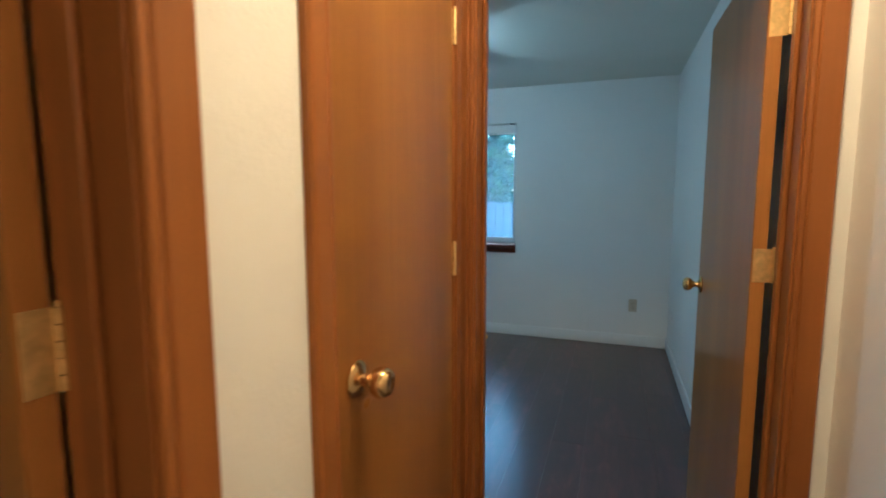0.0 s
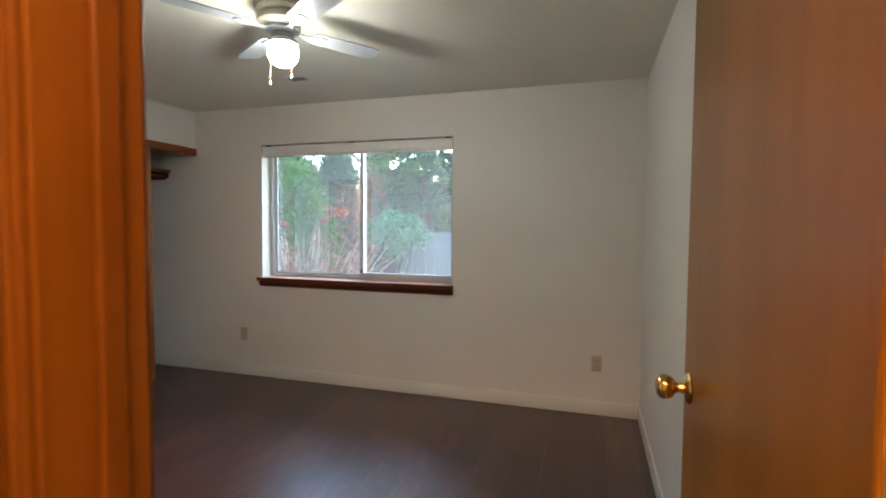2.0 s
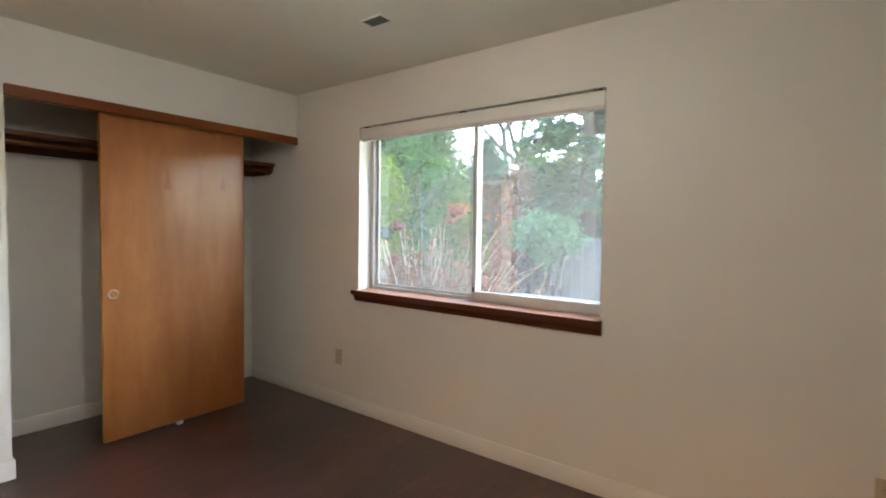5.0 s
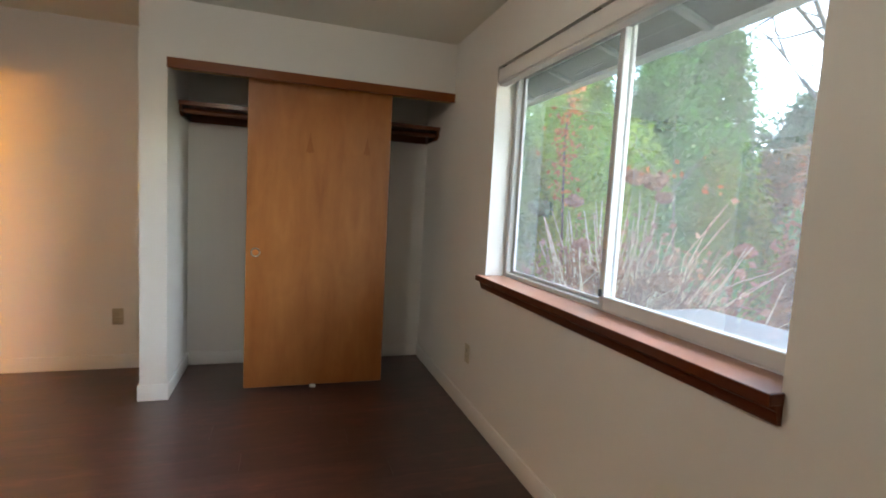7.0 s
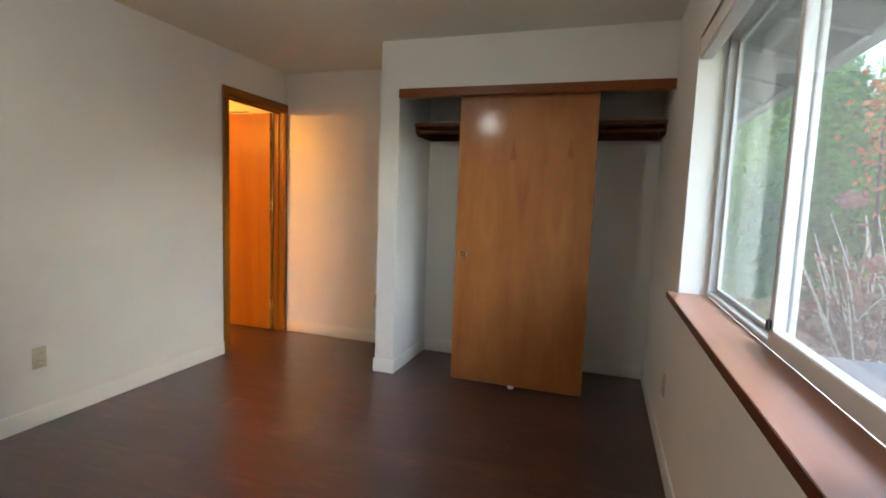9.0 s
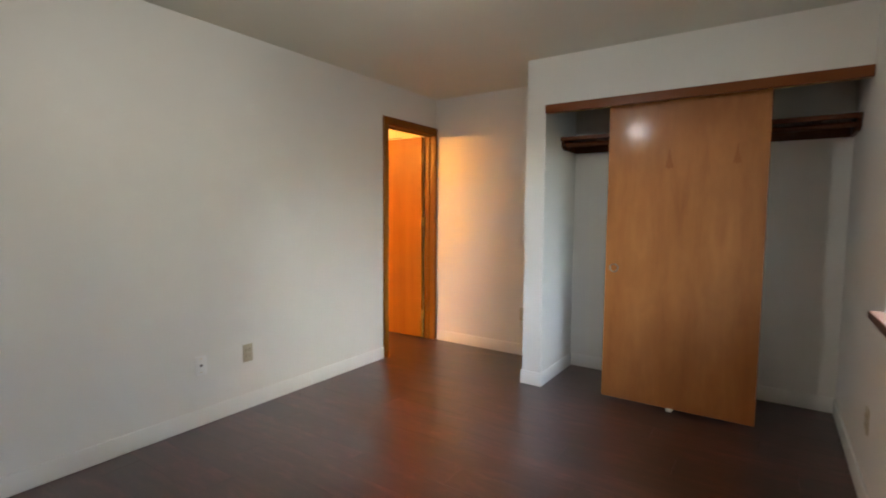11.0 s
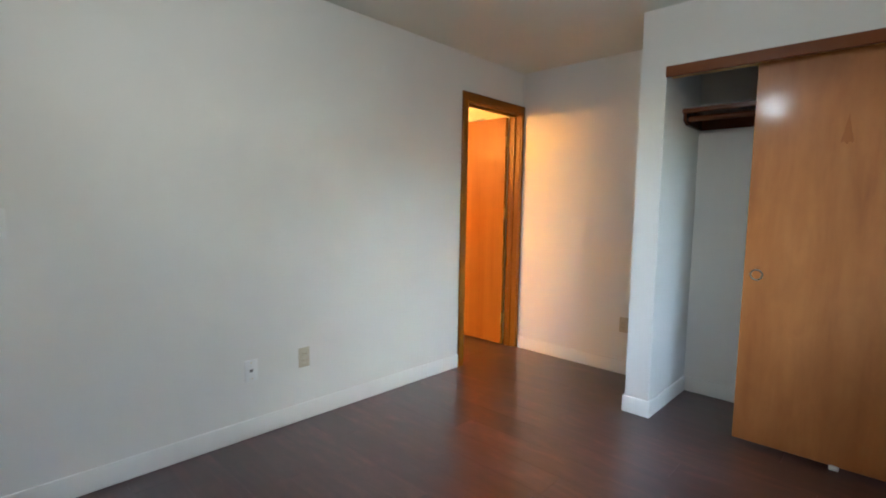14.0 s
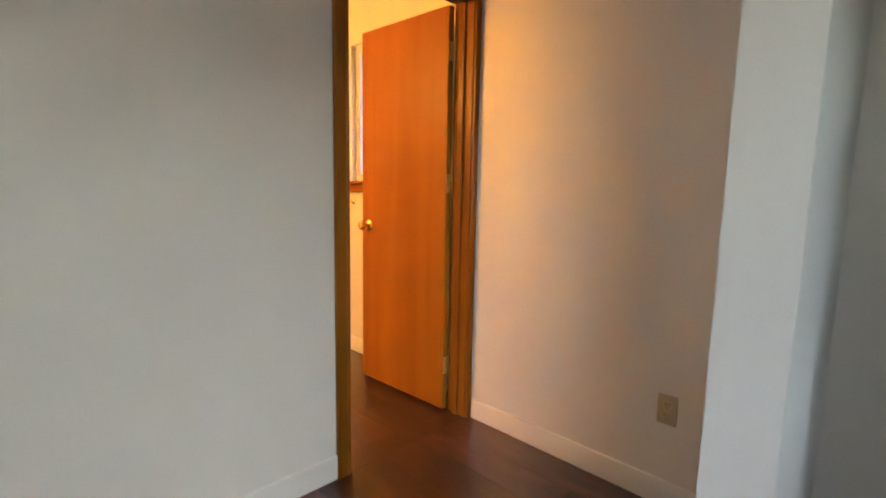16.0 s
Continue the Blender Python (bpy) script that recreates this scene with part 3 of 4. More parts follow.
# bathroom door, open into the bathroom
leaf("door_2", (D2[0] + 0.003, SB - 0.004), 0.676, -90, 1, "open flush bathroom door in orange-brown birch veneer", knob_z=0.942, swing=1.5, mat=BATHDOOR_Z)
# hall cupboard door, closed
leaf("door_3", (HALLW - 0.036, DA[1] - 0.003), 0.603, -90, 1, "closed flush cupboard door with brass knob", hinges=(0.25, 1.20, 1.82), knobs=(1, 0), knob_z=1.055, pin_far=True)
# hall side-room doors, open inwards
leaf("door_4", (HALLW - 0.122, DB[1] - 0.004), 0.600, 180, 1, "open flush veneer door of a side room", hinges=(0.25, 1.22, 1.82), swing=-4)
leaf("door_5", (HALLW - 0.095, DC[0] + 0.003), 0.560, 90, 1, "closed dark flush door near the hallway's end", knobs=(0, 0), catch=False)
leaf("door_6", (E1 - 0.16, HALLEND - 0.13), 0.70, -90, -1, "open flush door at the hallway's end", knob_z=0.98)

# ---------------------------------------------------------------- bedroom window
FY0, FY1 = 4.815, 4.868
sill = thing("window_sill", ((WX0 + WX1) / 2, 4.70, WZ0), "reddish mahogany-stained wooden window sill with apron", "window sill", kind="structure")
bm = bmesh.new()
outline = [(WX0 - 0.030, 4.655), (WX1 + 0.003, 4.655), (WX1 + 0.003, NORTH), (WX1 - 0.001, NORTH), (WX1 - 0.001, FY0), (WX0 + 0.001, FY0), (WX0 + 0.001, NORTH), (WX0 - 0.030, NORTH)]
base = bm.faces.new([bm.verts.new((x, y, WZ0)) for x, y in outline])
up = bmesh.ops.extrude_face_region(bm, geom=[base])
bmesh.ops.translate(bm, verts=[v for v in up["geom"] if isinstance(v, bmesh.types.BMVert)], vec=(0, 0, 0.897 - WZ0))
part("board", bm, BOARD_X, sill)
# separate front strip keeps the plain mahogany, without the board's painted sheen
part("nosing", cube(WX0 - 0.030, WX1 + 0.010, 4.6505, 4.6549, WZ0 - 0.001, 0.8966, bevel=0.0018, seg=2), SILL_X, sill, "dark rounded front edge")
part("end_cap", cube(WX1 + 0.0031, WX1 + 0.010, 4.655, NORTH - 0.0005, WZ0, 0.8966, bevel=0.0015), SILL_X, sill)
APRON = [(0.0, 0.0), (0.0, 0.028), (0.010, 0.029), (0.016, 0.022), (0.030, 0.019), (0.044, 0.014), (0.050, 0.010), (0.050, 0.0)]
part("apron", ring_profile(bmesh.new(), [((WX0 - 0.024, WZ0), (WX1 + 0.008, WZ0), (0, -1), (0, -1))], APRON, lambda s, z, v: (s, NORTH - v, z)), SILL_X, sill)

win = thing("window_1", ((WX0 + WX1) / 2, FY0, 0.897), "white vinyl sliding window with two panes", "window", kind="structure")
fw = 0.032
for nm, dims in (("frame_side", (WX0, WX0 + fw, FY0, FY1, 0.897, WZ1)), ("frame_side", (WX1 - fw, WX1, FY0, FY1, 0.897, WZ1)),
                 ("frame_head", (WX0 + fw, WX1 - fw, FY0, FY1, WZ1 - fw, WZ1)), ("frame_foot", (WX0 + fw, WX1 - fw, FY0, FY1, 0.897, 0.918))):
    part(nm, cube(*dims, bevel=0.003), VINYL, win)


def sash(x0, x1, z0, z1, y0, y1, w, foot):
    s = part("sash", cube(x0, x0 + w, y0, y1, z0, z1, bevel=0.003), VINYL, win)
    part("stile", cube(x1 - w, x1, y0, y1, z0, z1, bevel=0.003), VINYL, s)
    part("rail", cube(x0 + w, x1 - w, y0, y1, z1 - w, z1, bevel=0.003), VINYL, s)
    part("rail", cube(x0 + w, x1 - w, y0, y1, z0, z0 + foot, bevel=0.003), VINYL, s)
    ym = (y0 + y1) / 2
    pane = part("pane", cube(x0 + w - 0.004, x1 - w + 0.004, ym - 0.002, ym + 0.002, z0 + foot - 0.004, z1 - w + 0.004), GLASS, s, "clear slightly dirty glass pane")
    pane.visible_shadow = False
    return s


MX = -1.815
sash(WX0 + fw, MX + 0.012, 0.918, WZ1 - fw, 4.846, 4.864, 0.022, 0.018)
sash(MX - 0.022, WX1 - 0.012, 0.905, WZ1 - fw, 4.808, 4.842, 0.030, 0.052)
part("latch", cube(MX - 0.012, MX + 0.002, 4.796, 4.808, 0.955, 0.985, bevel=0.003), SLOT, win)
# blind headrail tucked under the head of the opening
rail = thing("blind_headrail", ((WX0 + WX1) / 2, 4.73, 1.968), "white headrail of a raised window blind", "blind")
part("rail", cube(WX0 + 0.006, WX1 - 0.006, 4.702, 4.765, 1.968, 2.043, bevel=0.006, seg=2), WHITE, rail, smooth=True)
part("bottom_bar", cube(WX0 + 0.010, WX1 - 0.010, 4.708, 4.755, 1.956, 1.967, bevel=0.003), WHITE, rail)
for x in (WX0 + 0.05, (WX0 + WX1) / 2, WX1 - 0.05):
    part("bracket", cube(x - 0.02, x + 0.02, 4.715, 4.76, 2.043, WZ1 + 0.001), SLOT, rail)

# ---------------------------------------------------------------- closet
header = thing("closet_header", (CLOSET, 3.8, HB), "dark reddish-brown stained board over the closet opening", "trim", kind="structure")
part("face_board", cube(CLOSET - 0.002, CLOSET + 0.020, 2.932, NORTH - 0.001, HB, HT, bevel=0.003), HEAD_Y, header)
part("soffit_board", cube(CLOSET - 0.113, CLOSET - 0.002, 2.933, NORTH - 0.001, HT - 0.022, HT - 0.001), HEAD_Y, header)
part("track", cube(CLOSET - 0.10, CLOSET - 0.03, 2.934, NORTH - 0.002, HT - 0.045, HT - 0.022, bevel=0.002), DULLBRASS, header, "metal sliding door track")

cd = thing("closet_door", (CLOSET - 0.06, 3.82, 0.0), "tan birch veneer sliding closet door, pushed to mid-opening", "closet door")
CY0, CY1 = 3.368, 4.276
part("panel", cube(CLOSET - 0.088, CLOSET - 0.056, CY0, CY1, 0.018, 2.024, bevel=0.0015), VENEER, cd)
part("edge_band", cube(CLOSET - 0.087, CLOSET - 0.057, CY0 - 0.002, CY0, 0.019, 2.023), EDGE_Z, cd)
XF = CLOSET - 0.056
for y, z, s in ((3.745, 1.62, 1.0), (4.115, 1.63, 0.9)):
    bm = bmesh.new()
    pts = [(0.002, 0.095), (0.009, 0.045), (0.016, 0.008), (0.025, -0.030), (0.022, -0.046), (0.010, -0.038), (0.0, -0.052), (-0.012, -0.036), (-0.024, -0.044), (-0.022, -0.026), (-0.014, 0.006), (-0.008, 0.042)]
    f0 = [bm.verts.new((XF + 0.0004, y + a * s, z + b * s)) for a, b in pts]
    f1v = [bm.verts.new((XF - 0.001, y + a * s, z + b * s)) for a, b in pts]
    bm.faces.new(f0)
    for i in range(len(f0)):
        j = (i + 1) % len(f0)
        bm.faces.new((f0[i], f0[j], f1v[j], f1v[i]))
    part("veneer_figure", bm, FLAME, cd, "darker flame figure in the veneer")
part("cup_pull", lathe([(0.029, 0.0), (0.030, 0.0025), (0.026, 0.0035), (0.0225, 0.002), (0.021, -0.008), (0, -0.009)], pose(XF, 3.425, 0.918, 0, 90, 0), 28), CHROME, cd, "round chrome finger pull", smooth=True)
part("floor_guide", cube(XF - 0.045, XF + 0.012, 3.785, 3.825, 0.0, 0.022, bevel=0.004), PLASTIC, cd, "white plastic floor guide")

shelf = thing("closet_shelf", (WEST + 0.17, 3.8, 1.84), "dark stained wooden closet shelf with cleats", "shelf")
part("board", cube(WEST, -3.765, 2.933, NORTH - 0.001, 1.846, 1.866, bevel=0.002), DARK_Y, shelf)
part("nosing", cube(-3.765, -3.748, 2.933, NORTH - 0.001, 1.838, 1.868, bevel=0.004), DARK_Y, shelf)
part("back_cleat", cube(WEST, WEST + 0.019, 2.952, NORTH - 0.020, 1.775, 1.8455, bevel=0.002), DARK_Y, shelf)
for y0, y1 in ((2.933, 2.952), (NORTH - 0.020, NORTH - 0.001)):
    bm = bmesh.new()
    prof = [(WEST, 1.775), (-3.83, 1.775), (-3.775, 1.800), (-3.775, 1.8455), (WEST, 1.8455)]
    a = [bm.verts.new((x, y0, z)) for x, z in prof]
    b = [bm.verts.new((x, y1, z)) for x, z in prof]
    bm.faces.new(a)
    bm.faces.new(b[::-1])
    for i in range(5):
        bm.faces.new((a[i], a[(i + 1) % 5], b[(i + 1) % 5], b[i]))
    part("side_cleat", bm, DARK_Y, shelf)
rod = thing("closet_rod", (-3.83, 3.8, 1.80), "dark stained wooden closet rod under the shelf", "closet rod")
part("rod", tube([(-3.83, 2.953, 1.812), (-3.83, 3.8, 1.808), (-3.83, NORTH - 0.021, 1.812)], [0.0165] * 3, 16), DARK_Y, rod, smooth=True)

# ---------------------------------------------------------------- wall plates


def plate(name, label, category, loc, normal, mat, kind):
    """A wall plate, its back on the wall, facing normal (degrees about z)."""
    ob = thing(name, loc, label, category, turn=normal, group="wall plates")
    w, h = 0.035, 0.0575
    part("cover", cube(-w, w, -0.0055, 0, -h, h, bevel=0.0025, seg=2), mat, ob, smooth=True, local=True)
    if kind == "duplex":
        for dz in (-0.0195, 0.0195):
            s = part("socket", cube(-0.0165, 0.0165, -0.0075, -0.0055, dz - 0.014, dz + 0.014, bevel=0.004), mat, ob, local=True)
            part("slot", cube(-0.008, -0.006, -0.0079, -0.0075, dz - 0.002, dz + 0.007), SLOT, s, local=True)
            part("slot", cube(0.006, 0.008, -0.0079, -0.0075, dz - 0.002, dz + 0.006), SLOT, s, local=True)
            part("slot", lathe([(0.0026, -0.0004), (0.0026, 0), (0, 0)], pose(0, -0.0075, dz - 0.007, 90, 0, 0), 8), SLOT, s, local=True)
        part("screw", lathe([(0.003, 0), (0.0025, 0.001), (0, 0.0012)], pose(0, -0.0055, 0, 90, 0, 0), 10), mat, ob, local=True)
    elif kind == "switch":
        part("toggle", cube(-0.005, 0.005, -0.017, -0.0055, -0.002, 0.013, bevel=0.002), SLOT, ob, "dark toggle", local=True)
        for dz in (-0.030, 0.030):
            part("screw", lathe([(0.003, 0), (0.0025, 0.001), (0, 0.0012)], pose(0, -0.0055, dz, 90, 0, 0), 10), mat, ob, local=True)
    elif kind == "jack":
        part("jack", cube(-0.008, 0.008, -0.0075, -0.0055, -0.008, 0.008, bevel=0.002), METALGREY, ob, "dark phone socket", local=True)
        part("port", lathe([(0.006, 0), (0.006, 0.006), (0.003, 0.007), (0, 0.007)], pose(0, -0.0055, 0.026, 90, 0, 0), 12), mat, ob, local=True)
        for dz in (-0.042, 0.042):
            part("screw", lathe([(0.003, 0), (0.0025, 0.001), (0, 0.0012)], pose(0, -0.0055, dz, 90, 0, 0), 10), DULLBRASS, ob, local=True)
    return ob


plate("wall_outlet", "almond duplex outlet plate below the window", "outlet", (-2.944, NORTH, 0.375), 0, ALMOND, "duplex")
plate("wall_outlet", "almond duplex outlet plate near the room's corner", "outlet", (0.103, NORTH, 0.375), 0, ALMOND, "duplex")
plate("wall_outlet", "almond duplex outlet plate on the side wall", "outlet", (EAST, 4.366, 0.38), -90, PLASTIC, "duplex")
plate("wall_outlet", "almond duplex outlet plate beside the phone jack", "outlet", (-1.985, SOUTH, 0.369), 180, ALMOND, "duplex")
plate("wall_outlet", "almond duplex outlet plate in the alcove", "outlet", (WEST, 2.492, 0.377), 90, ALMOND, "duplex")
plate("phone_jack", "white wall plate with a small dark socket", "phone jack", (-1.673, SOUTH, 0.364), 180, PLASTIC, "jack")
plate("light_switch", "white plate with one dark toggle switch", "light switch", (-0.707, SOUTH, 1.154), 180, PLASTIC, "switch")

# ---------------------------------------------------------------- ceiling fan
FX, FY = -1.355, 3.065
fan = thing("ceiling_fan", (FX, FY, ZC), "white four-bladed ceiling fan with a lit glass globe", "ceiling fan")
C = Matrix.Translation((FX, FY, 0))
part("canopy", lathe([(0, ZC), (0.128, ZC), (0.130, ZC - 0.012), (0.122, ZC - 0.022), (0.116, ZC - 0.024)], C, 40), FANCREAM, fan, smooth=True)
part("motor_housing", lathe([(0.116, ZC - 0.024), (0.122, ZC - 0.032), (0.121, ZC - 0.050), (0.112, ZC - 0.056), (0.118, ZC - 0.062), (0.116, ZC - 0.084), (0.100, ZC - 0.098), (0.085, ZC - 0.104), (0, ZC - 0.104)], C, 40), FANCREAM, fan, "cream stepped motor housing", smooth=True)
part("flywheel", lathe([(0, ZC - 0.104), (0.078, ZC - 0.104), (0.080, ZC - 0.118), (0.062, ZC - 0.126), (0, ZC - 0.126)], C, 32), FANWHITE, fan, smooth=True)
# fitter with its rim widened to keep the globe's light off the ceiling
part("light_fitter", lathe([(0.050, ZC - 0.126), (0.052, ZC - 0.140), (0.045, ZC - 0.150), (0.052, ZC - 0.156), (0.066, ZC - 0.160), (0.069, ZC - 0.178), (0.067, ZC - 0.178), (0.062, ZC - 0.162), (0, ZC - 0.157)], C, 32), FANWHITE, fan, smooth=True)
GZ = 2.165
part("globe", lathe([(0.044, GZ + 0.062), (0.056, GZ + 0.052), (0.067, GZ + 0.028), (0.0705, GZ + 0.004), (0.067, GZ - 0.018), (0.056, GZ - 0.038), (0.038, GZ - 0.052), (0.018, GZ - 0.059), (0, GZ - 0.061)], C, 32), GLOBE, fan, "lit white schoolhouse glass globe", smooth=True)
BZ = ZC - 0.110
blade_outline = [(0.150, 0.040), (0.165, 0.050), (0.30, 0.056), (0.46, 0.060), (0.500, 0.052), (0.508, 0.032), (0.508, -0.032), (0.500, -0.052), (0.46, -0.060), (0.30, -0.056), (0.165, -0.050), (0.150, -0.040)]
for k in range(4):
    R = C @ Matrix.Translation((0, 0, BZ)) @ Matrix.Rotation(radians(57 + 90 * k), 4, "Z") @ Matrix.Rotation(radians(-8), 4, "X")
    bm = bmesh.new()
    up = [bm.verts.new(R @ Vector((x, y, 0.003))) for x, y in blade_outline]
    dn = [bm.verts.new(R @ Vector((x, y, -0.003))) for x, y in blade_outline]
    bm.faces.new(up)
    bm.faces.new(dn[::-1])
    for i in range(len(up)):
        j = (i + 1) % len(up)
        bm.faces.new((up[i], dn[i], dn[j], up[j]))
    bl = part("blade", bm, FANWHITE, fan, "white painted blade")
    bm = bmesh.new()
    arm = [(0.060, 0.014), (0.110, 0.010), (0.150, 0.026), (0.185, 0.036), (0.215, 0.028), (0.226, 0.0), (0.215, -0.028), (0.185, -0.036), (0.150, -0.026), (0.110, -0.010), (0.060, -0.014)]
    up = [bm.verts.new(R @ Vector((x, y, -0.003))) for x, y in arm]
    dn = [bm.verts.new(R @ Vector((x, y, -0.009))) for x, y in arm]
    bm.faces.new(up)
    bm.faces.new(dn[::-1])
    for i in range(len(up)):
        j = (i + 1) % len(up)
        bm.faces.new((up[i], dn[i], dn[j], up[j]))
    part("blade_bracket", bm, FANWHITE, bl)
    for sx, sy in ((0.175, 0.018), (0.175, -0.018), (0.208, 0.0)):
        part("screw", lathe([(0.005, -0.009), (0.004, -0.0115), (0, -0.012)], R @ Matrix.Translation((sx, sy, 0)), 8), CHROME, bl)
for dx, dy, length in ((-0.084, 0.018, 0.150), (-0.014, 0.086, 0.105)):
    top = ZC - 0.160
    px, py = FX + dx, FY + dy
    ch = part("pull_chain", tube([(FX + dx * 0.5, FY + dy * 0.5, top), (px, py, top - 0.02), (px, py, top - length - 0.02)], [0.0008] * 3, 6), DULLBRASS, fan)
    part("pull_bob", lathe([(0, 0.012), (0.003, 0.010), (0.006, -0.006), (0.005, -0.014), (0, -0.016)], Matrix.Translation((px, py, top - length - 0.03)), 12), FANCREAM, ch, smooth=True)

# ceiling vent
vent = thing("ceiling_vent", (-1.94, 4.06, ZC), "small grey metal ceiling register with slats", "vent")
bm = bmesh.new()
for d in ((-2.015, -1.865, 4.012, 4.022), (-2.015, -1.865, 4.098, 4.108), (-2.015, -2.003, 4.022, 4.098), (-1.877, -1.865, 4.022, 4.098)):
    box(bm, d[0], d[1], d[2], d[3], ZC - 0.006, ZC, bevel=0.002)
part("frame", bm, CEIL, vent, "rim painted like the ceiling")
for i in range(7):
    y = 4.028 + i * 0.0108
    part("slat", cube(-2.003, -1.877, y - 0.003, y + 0.003, ZC - 0.005, ZC - 0.0005), METALGREY, vent)

# ---------------------------------------------------------------- hall fixtures
hl = thing("ceiling_light", (0.0, 0.76, ZC), "flush round ceiling light with warm lit glass", "ceiling light", "hall ceiling lights")
H = Matrix.Translation((0.0, 0.76, 0))
part("base_pan", lathe([(0, ZC), (0.15, ZC), (0.152, ZC - 0.010), (0.140, ZC - 0.022), (0.130, ZC - 0.022)], H, 36), PLASTIC, hl, smooth=True)
part("glass_dome", lathe([(0.130, ZC - 0.022), (0.133, ZC - 0.035), (0.120, ZC - 0.065), (0.085, ZC - 0.085), (0.04, ZC - 0.094), (0, ZC - 0.096)], H, 36), HALLGLOW, hl, "warm glowing glass dome", smooth=True)
for x, y in ((0.0, -1.18), (0.02, -3.10)):
    hl = thing("ceiling_light", (x, y, ZC), "slim round ceiling light with a warm lit disc", "ceiling light", "hall ceiling lights")
    H = Matrix.Translation((x, y, 0))
    part("trim_ring", lathe([(0.088, ZC - 0.012), (0.092, ZC - 0.017), (0.104, ZC - 0.015), (0.108, ZC - 0.004), (0.108, ZC)], H, 36), PLASTIC, hl, smooth=True)
    part("diffuser", lathe([(0.090, ZC - 0.0115), (0.05, ZC - 0.0135), (0, ZC - 0.014)], H, 36), FARGLOW, hl, "warm glowing flat diffuser", smooth=True)
sd = thing("smoke_detector", (-0.20, -1.75, ZC), "round white smoke detector on the hall ceiling", "smoke detector")
H = Matrix.Translation((-0.20, -1.75, 0))
part("base", lathe([(0, ZC), (0.062, ZC), (0.062, ZC - 0.010)], H, 28), PLASTIC, sd, smooth=True)
part("cover", lathe([(0.060, ZC - 0.010), (0.058, ZC - 0.026), (0.045, ZC - 0.036), (0, ZC - 0.038)], H, 28), PLASTIC, sd, smooth=True)

# ---------------------------------------------------------------- bathroom
bw = thing("window_2", (BX - 0.06, (BW0 + BW1) / 2, BZ0), "small white vinyl bathroom window", "window", kind="structure")
x0, x1 = BX - 0.075, BX - 0.035
for nm, d in (("frame_side", (x0, x1, BW0, BW0 + 0.055, BZ0, BZ1)), ("frame_side", (x0, x1, BW1 - 0.055, BW1, BZ0, BZ1)), ("frame_head", (x0, x1, BW0 + 0.055, BW1 - 0.055, BZ1 - 0.05, BZ1)), ("frame_foot", (x0, x1, BW0 + 0.055, BW1 - 0.055, BZ0, BZ0 + 0.05))):
    part(nm, cube(*d, bevel=0.003), VINYL, bw)
pn = part("pane", cube(x0 + 0.015, x0 + 0.019, BW0 + 0.05, BW1 - 0.05, BZ0 + 0.045, BZ1 - 0.045), GLASS, bw)
pn.visible_shadow = False
part("latch", cube(x1, x1 + 0.012, BW0 + 0.02, BW0 + 0.035, 1.55, 1.62, bevel=0.003), VINYL, bw)
bs = thing("window_sill", (BX, (BW0 + BW1) / 2, BZ0), "dark stained wooden bathroom window sill", "window sill", kind="structure")
part("board", cube(BX - 0.035, BX + 0.035, BW0 - 0.07, BW1 + 0.07, BZ0 - 0.022, BZ0 - 0.001, bevel=0.004), TRIM_Y, bs)
part("apron", cube(BX, BX + 0.016, BW0 - 0.06, BW1 + 0.06, BZ0 - 0.075, BZ0 - 0.022, bevel=0.003), TRIM_Y, bs)
tb = thing("towel_bar", (BX, 0.1, 1.06), "chrome towel bar on the bathroom wall", "towel bar")
for y in (-0.22, 0.29):
    part("bracket", lathe([(0, 0), (0.022, 0), (0.022, 0.006), (0.010, 0.012), (0.010, 0.055), (0, 0.057)], pose(BX, y, 1.06, 0, 90, 0), 18), CHROME, tb, smooth=True)
part("bar", tube([(BX + 0.045, -0.22, 1.06), (BX + 0.045, 0.29, 1.06)], [0.008] * 2, 14), CHROME, tb, smooth=True)
vl = thing("vanity_light", (-1.90, 0.25, 2.07), "chrome bathroom wall light with three warm lit globes", "wall light")
part("back_plate", cube(-1.925, -1.90, -0.45, 0.55, 2.03, 2.11, bevel=0.005), CHROME, vl)
for y in (-0.35, 0.05, 0.45):
    part("socket", lathe([(0.02, 0), (0.022, 0.03), (0.018, 0.04), (0, 0.04)], pose(-1.925, y, 2.07, 0, -90, 0), 18), CHROME, vl, smooth=True)
    part("bulb_globe", lathe([(0.015, 0.0), (0.034, 0.018), (0.045, 0.045), (0.034, 0.074), (0.015, 0.088), (0, 0.09)], pose(-1.960, y, 2.07, 0, -90, 0), 20), BATHGLOW, vl, "lit warm glass globe", smooth=True)
# ---------------------------------------------------------------- outdoors
GROUND = -0.45
solid("ground", cube(-400, 400, -400, 400, GROUND - 0.3, GROUND), LAWN, "rough winter lawn", "ground")
eave = thing("roof_eave", (-1.8, 5.2, 2.4), "grey painted eave with rafters and pale gutter", "eave", kind="structure")
bm = bmesh.new()
pts = [(4.87, 2.485), (5.60, 2.240), (5.60, 2.30), (4.87, 2.545)]
a = [bm.verts.new((-8.0, y, z)) for y, z in pts]
b = [bm.verts.new((5.0, y, z)) for y, z in pts]
bm.faces.new(a)
bm.faces.new(b[::-1])
for i in range(4):
    bm.faces.new((a[i], a[(i + 1) % 4], b[(i + 1) % 4], b[i]))
part("soffit", bm, EAVEPAINT, eave)
